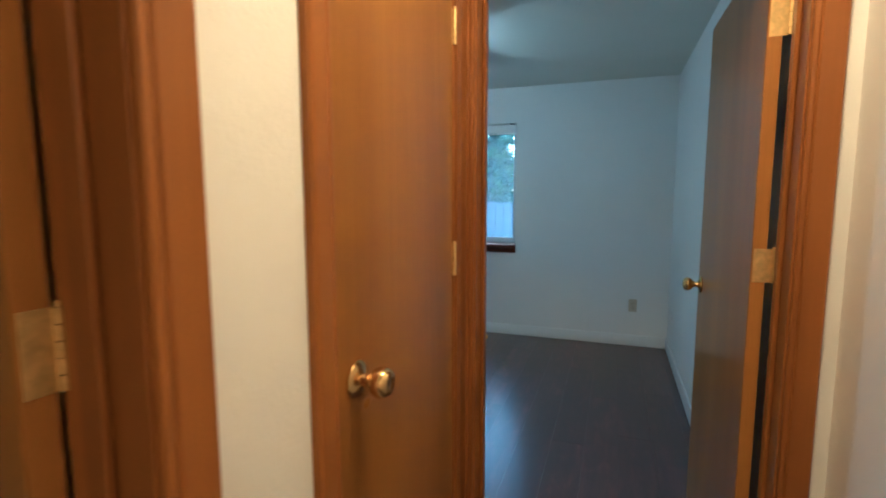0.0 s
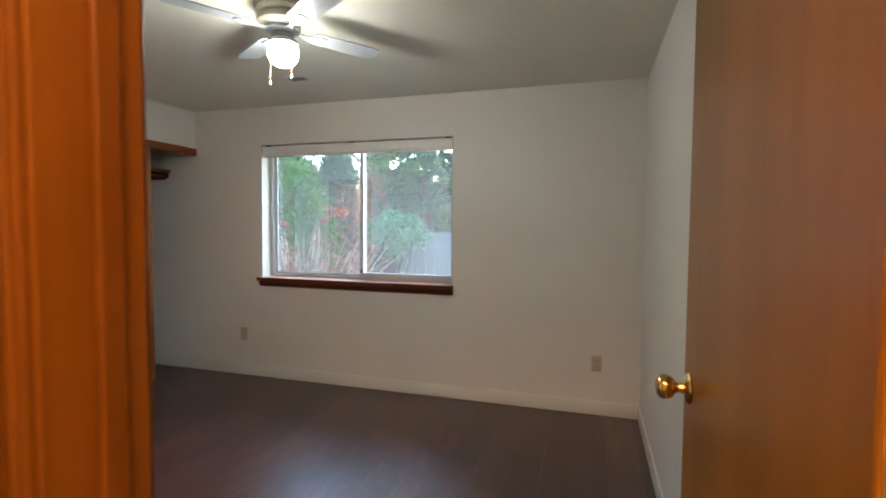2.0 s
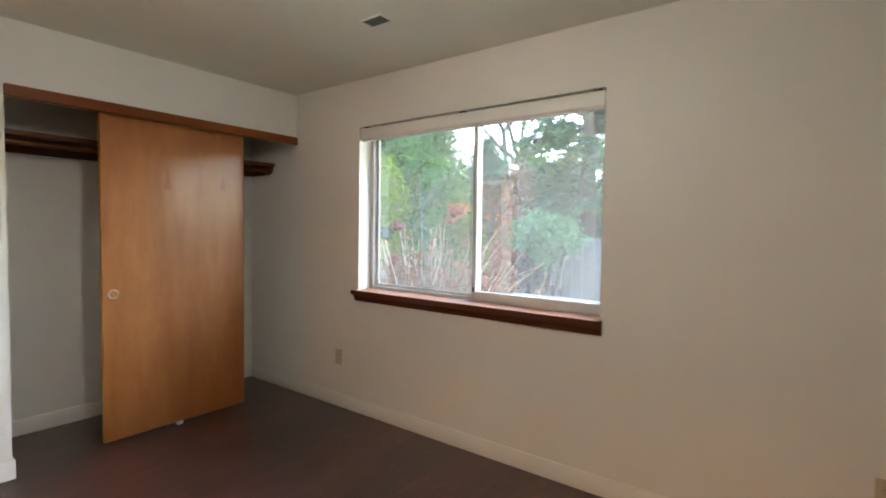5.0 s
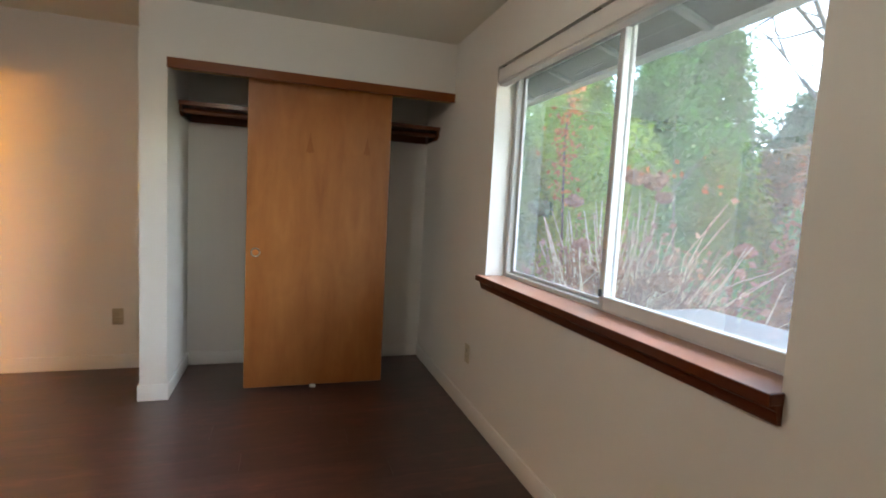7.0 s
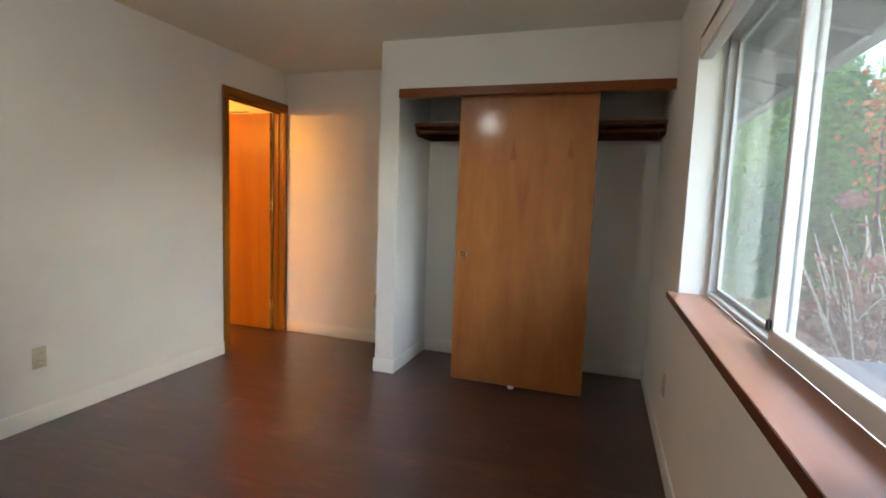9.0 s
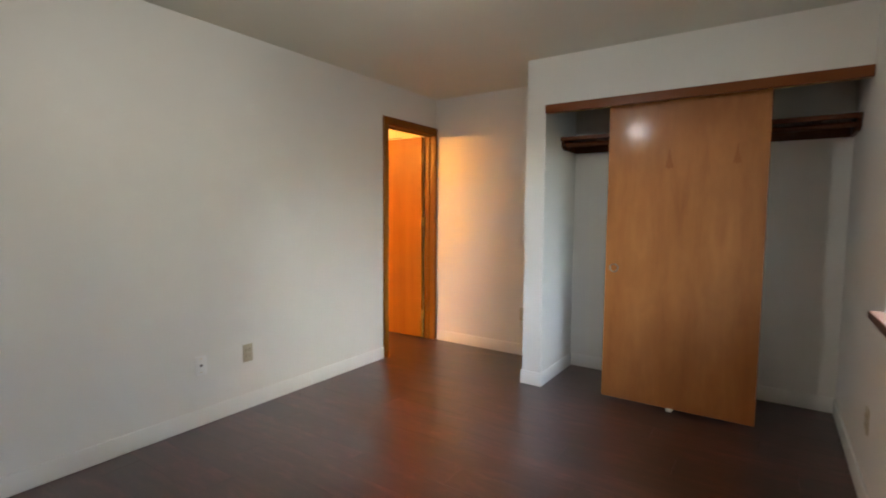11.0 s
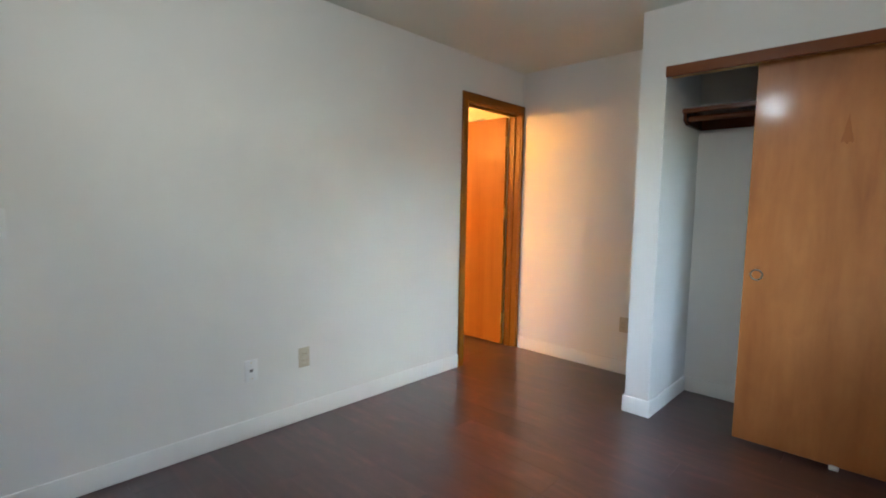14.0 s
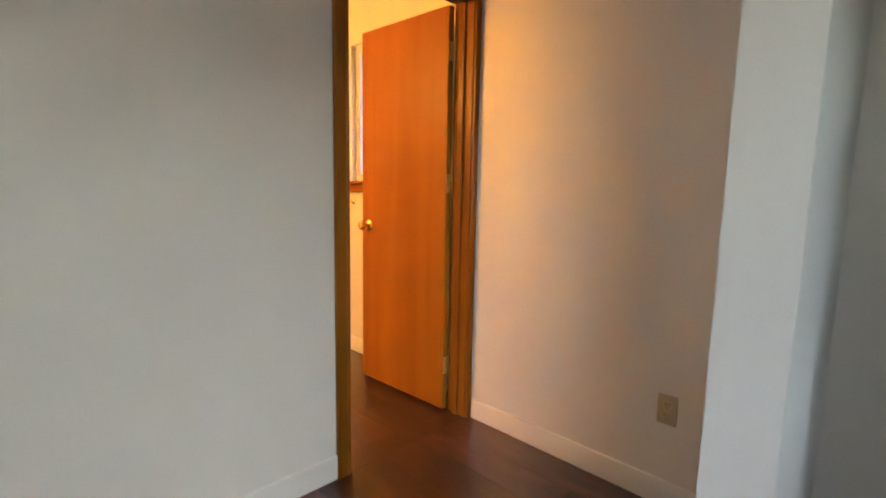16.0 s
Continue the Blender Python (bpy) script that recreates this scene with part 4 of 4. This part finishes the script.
for i in range(18):
    x = -7.7 + i * 0.61
    bm = bmesh.new()
    pts = [(4.87, 2.430), (5.598, 2.222), (5.598, 2.2395), (4.87, 2.4845)]
    a = [bm.verts.new((x, y, z)) for y, z in pts]
    b = [bm.verts.new((x + 0.04, y, z)) for y, z in pts]
    bm.faces.new(a)
    bm.faces.new(b[::-1])
    for k in range(4):
        bm.faces.new((a[k], a[(k + 1) % 4], b[(k + 1) % 4], b[k]))
    part("rafter_tail", bm, RAFTERPAINT, eave)
part("fascia", cube(-8.0, 5.0, 5.60, 5.625, 2.215, 2.36, bevel=0.003), GUTTER, eave)
part("gutter", cube(-8.0, 5.0, 5.625, 5.72, 2.225, 2.32, bevel=0.02, seg=2), GUTTER, eave)
solid("siding", cube(-8.0, -4.40, 4.60, 4.87, GROUND, 2.5), SIDING, "painted siding of the house", "wall")

rng = np.random.default_rng(5)


def leaves_mesh(name, centres, normals, sizes, mat, aspect=0.45):
    """Many small pointed leaves, four corners each."""
    n = len(centres)
    r = rng.normal(size=(n, 3))
    nn = normals / (np.linalg.norm(normals, axis=1, keepdims=True) + 1e-9)
    u = r - (r * nn).sum(1, keepdims=True) * nn
    u /= np.linalg.norm(u, axis=1, keepdims=True) + 1e-9
    w = np.cross(nn, u)
    s = sizes[:, None]
    v = np.stack([centres - u * s, centres - w * s * aspect + nn * s * 0.15, centres + u * s, centres + w * s * aspect + nn * s * 0.15], 1).reshape(-1, 3)
    me = bpy.data.meshes.new(name)
    idx = np.arange(n * 4).reshape(-1, 4)
    me.from_pydata(v.tolist(), [], idx.tolist())
    me.materials.append(mat)
    return me


def hang(name, me, parent, label=""):
    me.transform(PLACE[parent].inverted())
    ob = new(name, me)
    ob.parent = parent
    PLACE[ob] = PLACE[parent]
    return tagged(ob, label, kind="stuff")


def conifer(x, y, h, r, mat, n, label, size=0.062):
    """A columnar evergreen: trunk and a ragged crown of upswept sprays."""
    t = thing("evergreen_tree", (x, y, GROUND), label, "tree", "evergreen hedge")
    part("trunk", tube([(x, y, GROUND), (x + 0.03, y, GROUND + h * 0.5), (x, y, GROUND + h * 0.95)], [r * 0.12, r * 0.07, 0.01], 8), BARK, t)
    n = int(n * 1.35)
    k = n // 14
    ang, hh = rng.uniform(0, 2 * np.pi, k), rng.beta(1.0, 1.25, k)
    lump = 1 + 0.16 * np.sin(ang * 3 + hh * 9 + x) + 0.12 * np.sin(ang * 5 - hh * 17) + rng.normal(0, 0.10, k)
    rad = r * np.minimum(1.0, 1.45 * (1 - hh) ** 0.75 + 0.03) * lump * np.minimum(1, 0.75 + hh * 2)
    c = np.stack([x + rad * np.cos(ang), y + rad * np.sin(ang), GROUND + 0.15 + hh * h], 1)
    off = rng.normal(size=(k, 14, 3)) * np.array([0.12, 0.12, 0.17]) * (0.6 + r * 0.35)
    pts = (c[:, None, :] + off).reshape(-1, 3)
    out = np.stack([np.cos(ang), np.sin(ang), np.full(k, 0.35)], 1)
    nrm = (out[:, None, :] + rng.normal(0, 0.40, (k, 14, 3))).reshape(-1, 3)
    hang("crown", leaves_mesh("crown", pts, nrm, rng.uniform(size * 0.5, size * 1.3, len(pts)), mat, 0.4), t)
    return t


GREEN = "dense green columnar evergreen in the back garden"
for x, y, h, r, mat, n in ((-6.45, 10.2, 4.75, 0.72, LEAF_GREEN, 16000), (-7.25, 10.4, 4.7, 0.72, LEAF_GREEN, 16000), (-8.5, 9.0, 4.6, 1.0, LEAF_LIME, 20000),
                           (-9.9, 9.8, 5.0, 1.1, LEAF_LIME, 18000), (-11.8, 9.8, 5.2, 1.3, LEAF_LIME, 16000), (-14.6, 9.0, 5.6, 1.6, LEAF_LIME, 16000),
                           (-11.2, 7.5, 4.6, 1.15, LEAF_LIME, 16000), (-17.5, 8.4, 5.8, 1.8, LEAF_LIME, 16000), (-8.9, 7.5, 3.7, 0.85, LEAF_GREEN, 14000), (-8.3, 10.6, 4.9, 0.85, LEAF_GREEN, 15000), (-9.3, 11.3, 5.2, 0.9, LEAF_BLUE, 14000), (-5.5, 10.9, 3.35, 0.75, LEAF_BLUE, 14000), (-4.75, 11.5, 3.1, 0.75, LEAF_GREEN, 12000), (-3.9, 11.3, 3.0, 0.8, LEAF_BLUE, 12000),
                           (-3.0, 11.7, 2.9, 0.9, LEAF_BLUE, 12000), (-5.1, 8.9, 2.55, 0.62, LEAF_GREEN, 14000), (-6.3, 8.5, 2.7, 0.7, LEAF_LIME, 14000), (-7.4, 8.9, 3.2, 0.7, LEAF_LIME, 14000)):
    conifer(x, y, h, r, mat, n, GREEN)


def spread(x, y, z, rx, ry, rz, n, size, mat, name, label, category, clumps=60):
    """A broad bush or spreading crown: clumps of leaves over an uneven dome, on a few limbs."""
    t = thing(name, (x, y, GROUND), label, category)
    for i in range(5):
        a = i * 1.26 + 0.4
        part("limb", tube([(x, y, GROUND), (x + 0.3 * rx * math.cos(a), y + 0.3 * ry * math.sin(a), (GROUND + z) / 2), (x + 0.7 * rx * math.cos(a), y + 0.7 * ry * math.sin(a), z + 0.3 * rz * math.sin(i))], [0.05, 0.035, 0.012], 7), BARK, t)
    d = rng.normal(size=(clumps, 3))
    d /= np.linalg.norm(d, axis=1, keepdims=True)
    c = np.array([x, y, z]) + d * np.array([rx, ry, rz]) * rng.uniform(0.45, 1.0, (clumps, 1))
    k = n // clumps
    pts = (c[:, None, :] + rng.normal(size=(clumps, k, 3)) * 0.22 * min(rx, rz) * np.array([1.3, 1.3, 0.7])).reshape(-1, 3)
    nrm = rng.normal(size=(len(pts), 3)) + np.array([0, -0.3, 0.9])
    hang("crown", leaves_mesh("crown", pts, nrm, rng.uniform(size * 0.6, size * 1.3, len(pts)), mat, 0.5), t)
    return t


def cedar(x, y, height, reach, label):
    """A drooping cedar: a trunk with long limbs, each hung with flat sprays that sag to their tips."""
    t = thing("cedar_tree", (x, y, GROUND), label, "tree")
    part("trunk", tube([(x, y, GROUND), (x + 0.05, y, GROUND + height * 0.5), (x, y, GROUND + height)], [0.16, 0.11, 0.03], 9), BARK, t)
    dark_c, dark_n, tip_c, tip_n = [], [], [], []
    bm = bmesh.new()
    for i in range(76):
        a = rng.uniform(0, 2 * np.pi)
        z0 = GROUND + height * rng.uniform(0.36, 0.97)
        length = reach * rng.uniform(0.55, 1.0) * (1.15 - 0.55 * (z0 - GROUND) / height)
        d = np.array([math.cos(a), math.sin(a) * 0.8])
        droop = rng.uniform(0.15, 0.45)
        limb = []
        for k in np.linspace(0.0, 1.0, 7):
            limb.append((x + d[0] * length * k, y + d[1] * length * k, z0 + 0.25 * k - droop * length * k * k))
        tube(limb, [0.022 * (1 - 0.12 * j) for j in range(7)], 4, bm)
        for j in range(30):
            k = rng.uniform(0.18, 1.0)
            side = rng.choice([-1.0, 1.0])
            base = np.array([x + d[0] * length * k, y + d[1] * length * k, z0 + 0.25 * k - droop * length * k * k])
            run = np.array([d[0] * 0.55 - side * d[1] * 0.8, d[1] * 0.55 + side * d[0] * 0.8, -0.35 + rng.normal(0, 0.12)])
            span_len = rng.uniform(0.18, 0.42) * (1.15 - 0.5 * k)
            for q in range(9):
                f = (q + 1) / 9.0
                p = base + run * span_len * f + np.array([0, 0, -0.10 * f * f]) + rng.normal(0, 0.018, 3)
                nrm = np.array([0, 0, 1.0]) + rng.normal(0, 0.45, 3) - np.array([0, 0.4, 0])
                if f > 0.7 and rng.uniform() < 0.8:
                    tip_c.append(p)
                    tip_n.append(nrm)
                else:
                    dark_c.append(p)
                    dark_n.append(nrm)
    part("limbs", bm, BARK, t, "long drooping limbs")
    hang("crown", leaves_mesh("crown", np.array(dark_c), np.array(dark_n), rng.uniform(0.035, 0.085, len(dark_c)), LEAF_BLUE, 0.42), t)
    hang("spray_tips", leaves_mesh("spray_tips", np.array(tip_c), np.array(tip_n), rng.uniform(0.03, 0.07, len(tip_c)), LEAF_TIP, 0.42), t, "paler green spray tips")
    return t


cedar(-2.85, 9.4, 5.6, 1.55, "drooping blue-green cedar with paler tips above the fence")
cedar(-0.9, 10.0, 4.9, 1.9, "drooping blue-green cedar standing behind the fence")
spread(-2.80, 7.9, 1.24, 0.42, 0.34, 0.34, 1900, 0.046, LEAF_BUSH, "evergreen_bush", "glossy light green bush before the fence", "bush", 55)
# low dark shrub added in place of the shadow under the green bush
spread(-2.98, 8.02, 0.50, 0.30, 0.22, 0.46, 2600, 0.05, LEAF_SHADE, "shade_bush", "added dark shrub standing in for the shade under the bush", "bush", 40)
spread(1.6, 10.4, 1.5, 1.8, 0.9, 0.9, 9000, 0.09, LEAF_GREEN, "evergreen_bush", "dark green garden bush behind the fence", "bush", 70)
spread(-4.3, 7.6, 0.25, 0.7, 0.5, 0.55, 3000, 0.06, LEAF_BUSH, "evergreen_bush", "low green bush in front of the hedge", "bush", 50)
conifer(-3.50, 8.52, 2.40, 0.20, LEAF_DEAD, 5200, "narrow dead brown evergreen beside the fence", 0.06)


def branch(bm, p, d, length, r, depth):
    pts, radii = [p], [r]
    for i in range(4):
        d = (d + Vector(rng.normal(0, 0.16, 3)) + Vector((0, 0, 0.04))).normalized()
        p = p + d * (length / 4)
        pts.append(p)
        radii.append(r * (1 - 0.14 * (i + 1)))
        if depth and i >= 1:
            for _ in range(1 if depth > 3 else 2):
                side = (d * 0.75 + Vector(rng.normal(0, 0.55, 3))).normalized()
                branch(bm, p, side, length * rng.uniform(0.5, 0.72), r * 0.5, depth - 1)
    tube(pts, radii, 5 if r > 0.02 else 3, bm)


def bare_tree(x, y, h, r, seed_turn, label, bark=None):
    t = thing("bare_tree", (x, y, GROUND), label, "tree")
    part("trunk", tube([(x, y, GROUND), (x + 0.05, y, GROUND + h * 0.25), (x + seed_turn * 0.2, y, GROUND + h * 0.45)], [r, r * 0.8, r * 0.62], 10), bark or BARK, t)
    bm = bmesh.new()
    top = Vector((x + seed_turn * 0.2, y, GROUND + h * 0.45))
    for dx, dy in ((-0.75, 0.1), (0.7, 0.15), (0.1, -0.55), (-0.1, 0.5)):
        branch(bm, top, Vector((dx, dy, 0.8)).normalized(), h * 0.36, r * 0.5, 4)
    part("branches", bm, bark or BARK, t, "bare winter branches")
    return t


bare_tree(-4.05, 10.0, 6.6, 0.085, -1.2, "leafless tree with bare winter branches")
bare_tree(-4.9, 8.05, 4.6, 0.016, -0.2, "leafless young tree with pale twigs before the evergreens", PALEBARK)

bare_tree(-6.0, 12.6, 9.2, 0.10, -0.6, "tall leafless tree with a fine net of branches")

# hydrangea close to the window
hy = thing("hydrangea", (-2.75, 5.95, GROUND), "leafless hydrangea with dry stems and brown blooms", "shrub")
tips = []
for nm, mat, count, thick, tag in (("stems", STEM, 150, (0.0042, 0.0080), "pale dry stems"), ("twigs", TWIG, 700, (0.0028, 0.0055), "brown tangle of thin twigs")):
    bm = bmesh.new()
    for i in range(count):
        a, lean = rng.uniform(0, 2 * np.pi), rng.uniform(0.1, 1.0) ** 0.7
        h = rng.uniform(1.15, 1.95) * (1.05 - 0.24 * lean)
        if mat is TWIG:
            h *= 0.88
        p = Vector((-3.08 + rng.normal(0, 0.2), 5.85 + rng.normal(0, 0.12), GROUND))
        reach = 0.85 if math.cos(a) < 0 else 1.25
        goal = Vector((p.x + lean * reach * math.cos(a), max(p.y + lean * 0.5 * math.sin(a), 5.40), GROUND + h))
        pts = [p]
        wob = 0.028 if mat is STEM else 0.06
        for k in (0.3, 0.55, 0.8, 1.0):
            q = p.lerp(goal, k ** 1.05) + Vector((rng.normal(0, wob), rng.normal(0, wob * 0.8), 0.22 * h * k * (1 - k)))
            q.y = max(q.y, 5.38)
            pts.append(q)
        r = rng.uniform(*thick)
        tube(pts, [r, r * 0.9, r * 0.8, r * 0.65, r * 0.5], 4, bm)
        for k in (1, 2, 3):
            for _ in range(1 if mat is STEM else 2):
                if rng.uniform() < 0.55:
                    e = pts[k] + Vector((rng.normal(0, 0.15), rng.normal(0, 0.08), rng.uniform(-0.04, 0.20)))
                    e.y = max(e.y, 5.38)
                    tube([pts[k], (pts[k] + e) / 2 + Vector((0.01, 0, 0.02)), e], [r * 0.6, r * 0.5, r * 0.35], 3, bm)
        tips.append(tuple(pts[-1]))
        if mat is TWIG:
            tips.append(tuple(pts[3]))
    part(nm, bm, mat, hy, tag)


def bloom(centre, r, n=90, mat=None):
    d = rng.normal(size=(n, 3))
    d /= np.linalg.norm(d, axis=1, keepdims=True)
    p = np.array(centre) + d * np.array([r, r, r * 0.7]) * rng.uniform(0.6, 1.0, (n, 1))
    return leaves_mesh("bloom", p, d + rng.normal(0, 0.3, (n, 3)), rng.uniform(0.016, 0.028, n), mat or BLOOM, 0.8)


for c, r in (((-2.62, 5.72, 1.50), 0.085), ((-2.18, 5.45, 0.95), 0.075), ((-2.25, 5.27, 1.475), 0.05), ((-3.05, 5.45, 1.36), 0.06), ((-2.95, 6.1, 1.42), 0.06), ((-3.3, 5.7, 1.05), 0.07), ((-2.45, 6.3, 1.1), 0.06), ((-2.9, 5.5, 0.9), 0.06)):
    hang("bloom", bloom(c, r), hy, "dried brown flower head")
pick = np.array([tips[i] for i in range(len(tips)) for _ in range(6)])
low = pick * np.array([1, 1, 0]) + np.array([0, 0, GROUND]) + np.stack([np.zeros(len(pick)), np.zeros(len(pick)), (pick[:, 2] - GROUND) * rng.uniform(0.55, 1.0, len(pick))], 1)
low[:, 0] += (-3.02 - low[:, 0]) * rng.uniform(0.0, 0.35, len(low))
lv = low + rng.normal(0, 0.05, low.shape)
lv[:, 1] = np.maximum(lv[:, 1], 5.40)
hang("withered_leaves", leaves_mesh("withered_leaves", lv, rng.normal(size=lv.shape), rng.uniform(0.014, 0.040, len(lv)), BLOOM, 0.6), hy, "curled brown leaves")
p = np.concatenate([np.array([-2.64, 5.76, 1.52]) + rng.normal(0, 1, (16, 3)) * np.array([0.075, 0.05, 0.035]), np.array([-2.25, 5.26, 1.49]) + rng.normal(0, 1, (10, 3)) * np.array([0.045, 0.035, 0.022]),
                    np.array([-2.32, 5.85, 1.46]) + rng.normal(0, 1, (6, 3)) * np.array([0.04, 0.03, 0.03])])
hang("orange_leaves", leaves_mesh("orange_leaves", p, rng.normal(size=p.shape) + np.array([0, -1, 0.3]), rng.uniform(0.016, 0.030, len(p)), LEAF_RUST, 0.6), hy, "last orange leaves")
hang("green_bloom", bloom((-2.90, 5.12, 1.30), 0.075, 130, LEAF_BLUE), hy, "blue-green flower head still in leaf")
part("bloom_stem", tube([(-2.96, 5.80, GROUND), (-2.95, 5.45, 0.6), (-2.90, 5.13, 1.28)], [0.008, 0.007, 0.005], 6), STEM, hy)
red = thing("red_leaved_shrub", (-4.10, 6.0, GROUND), "tall slender shrub with red autumn leaves", "shrub")
part("stem", tube([(-4.10, 6.0, GROUND), (-4.07, 6.02, 0.9), (-4.12, 6.0, 1.8), (-4.09, 6.0, 2.5)], [0.016, 0.013, 0.009, 0.003], 6), BARK, red)
p = np.array([-4.10, 6.0, 1.95]) + rng.normal(0, 1, (230, 3)) * np.array([0.09, 0.08, 0.30])
hang("leaves", leaves_mesh("leaves", p, rng.normal(size=p.shape) + np.array([0.6, -0.8, 0.2]), rng.uniform(0.016, 0.036, len(p)), LEAF_RUST, 0.6), red)

# flat-topped box added outside below the window, for the sill's pale reflection in the glass
cab = thing("reflection_slab", (-1.35, 5.14, GROUND), "added pale grey box standing in for the sill's reflection in the pane", "cabinet")
part("body", cube(-1.79, -0.93, 4.97, 5.32, GROUND, 0.868, bevel=0.008, seg=2), LIDGREY, cab, smooth=True)
part("lid", cube(-1.825, -0.90, 4.94, 5.355, 0.868, 0.897, bevel=0.010, seg=3), LIDGREY, cab, "flat pale top standing in for the reflected sill", smooth=True)

# fence behind the bush
fence = thing("wooden_fence", (-0.2, 8.35, GROUND), "weathered grey vertical-board wooden fence", "fence")
x = -3.6
i = 0
while x < 3.4:
    hgt = 1.25 + 0.012 * math.sin(i * 2.1)
    b = part("board", cube(x, x + 0.134, 8.35, 8.368, GROUND + 0.04, hgt, bevel=0.003), FENCEWOOD, fence)
    x += 0.142
    i += 1
for z in (0.0, 0.85):
    part("rail", cube(-3.6, 3.4, 8.369, 8.41, z, z + 0.085, bevel=0.003), FENCEWOOD, fence)
for k in range(4):
    part("post", cube(-3.5 + k * 2.3, -3.41 + k * 2.3, 8.411, 8.50, GROUND, 1.10, bevel=0.003), FENCEWOOD, fence)

# ---------------------------------------------------------------- vinyl planks
floor_ob = bpy.data.objects["floor"]
PW, PL = 0.178, 1.22
shapes = {}


def plank_mesh(w, l):
    key = (round(w, 3), round(l, 3))
    if key not in shapes:
        bm = bmesh.new()
        g = 0.0004
        x0, x1, y0, y1 = g, key[0] - g, g, key[1] - g
        lo = [bm.verts.new(q) for q in ((x0, y0, -0.006), (x1, y0, -0.006), (x1, y1, -0.006), (x0, y1, -0.006))]
        hi = [bm.verts.new(q) for q in ((x0, y0, 0), (x1, y0, 0), (x1, y1, 0), (x0, y1, 0))]
        for i in range(4):
            j = (i + 1) % 4
            bm.faces.new((lo[i], lo[j], hi[j], hi[i]))
        bm.faces.new(hi)
        shapes[key] = mesh_of("plank", bm, PLANK)
    return shapes[key]


def lay(x0, x1, y0, y1, shift):
    x, row = x0, shift
    while x < x1 - 0.003:
        w = min(PW, x1 - x)
        y = y0 - ((row * 0.43) % 1.0) * PL
        while y < y1 - 0.003:
            a, b = max(y, y0), min(y + PL, y1)
            if b - a > 0.01:
                ob = new("plank", plank_mesh(w, b - a))
                ob.location = (x, a, 0)
                ob.parent = floor_ob
            y += PL
        x += PW
        row += 1


lay(WEST, EAST, SOUTH, NORTH, 0)
lay(D1[0], D1[1], SB, SOUTH, 3)
lay(D2[0], D2[1], SB, SOUTH, 5)
lay(HALLW, HALLE, HALLEND - 0.12, SB, 2)
lay(-1.78, HALLW, -2.08, 0.44, 4)
lay(-4.25, -1.90, -0.98, SB, 1)
lay(-2.5, 1.5, -6.45, HALLEND - 0.12, 6)
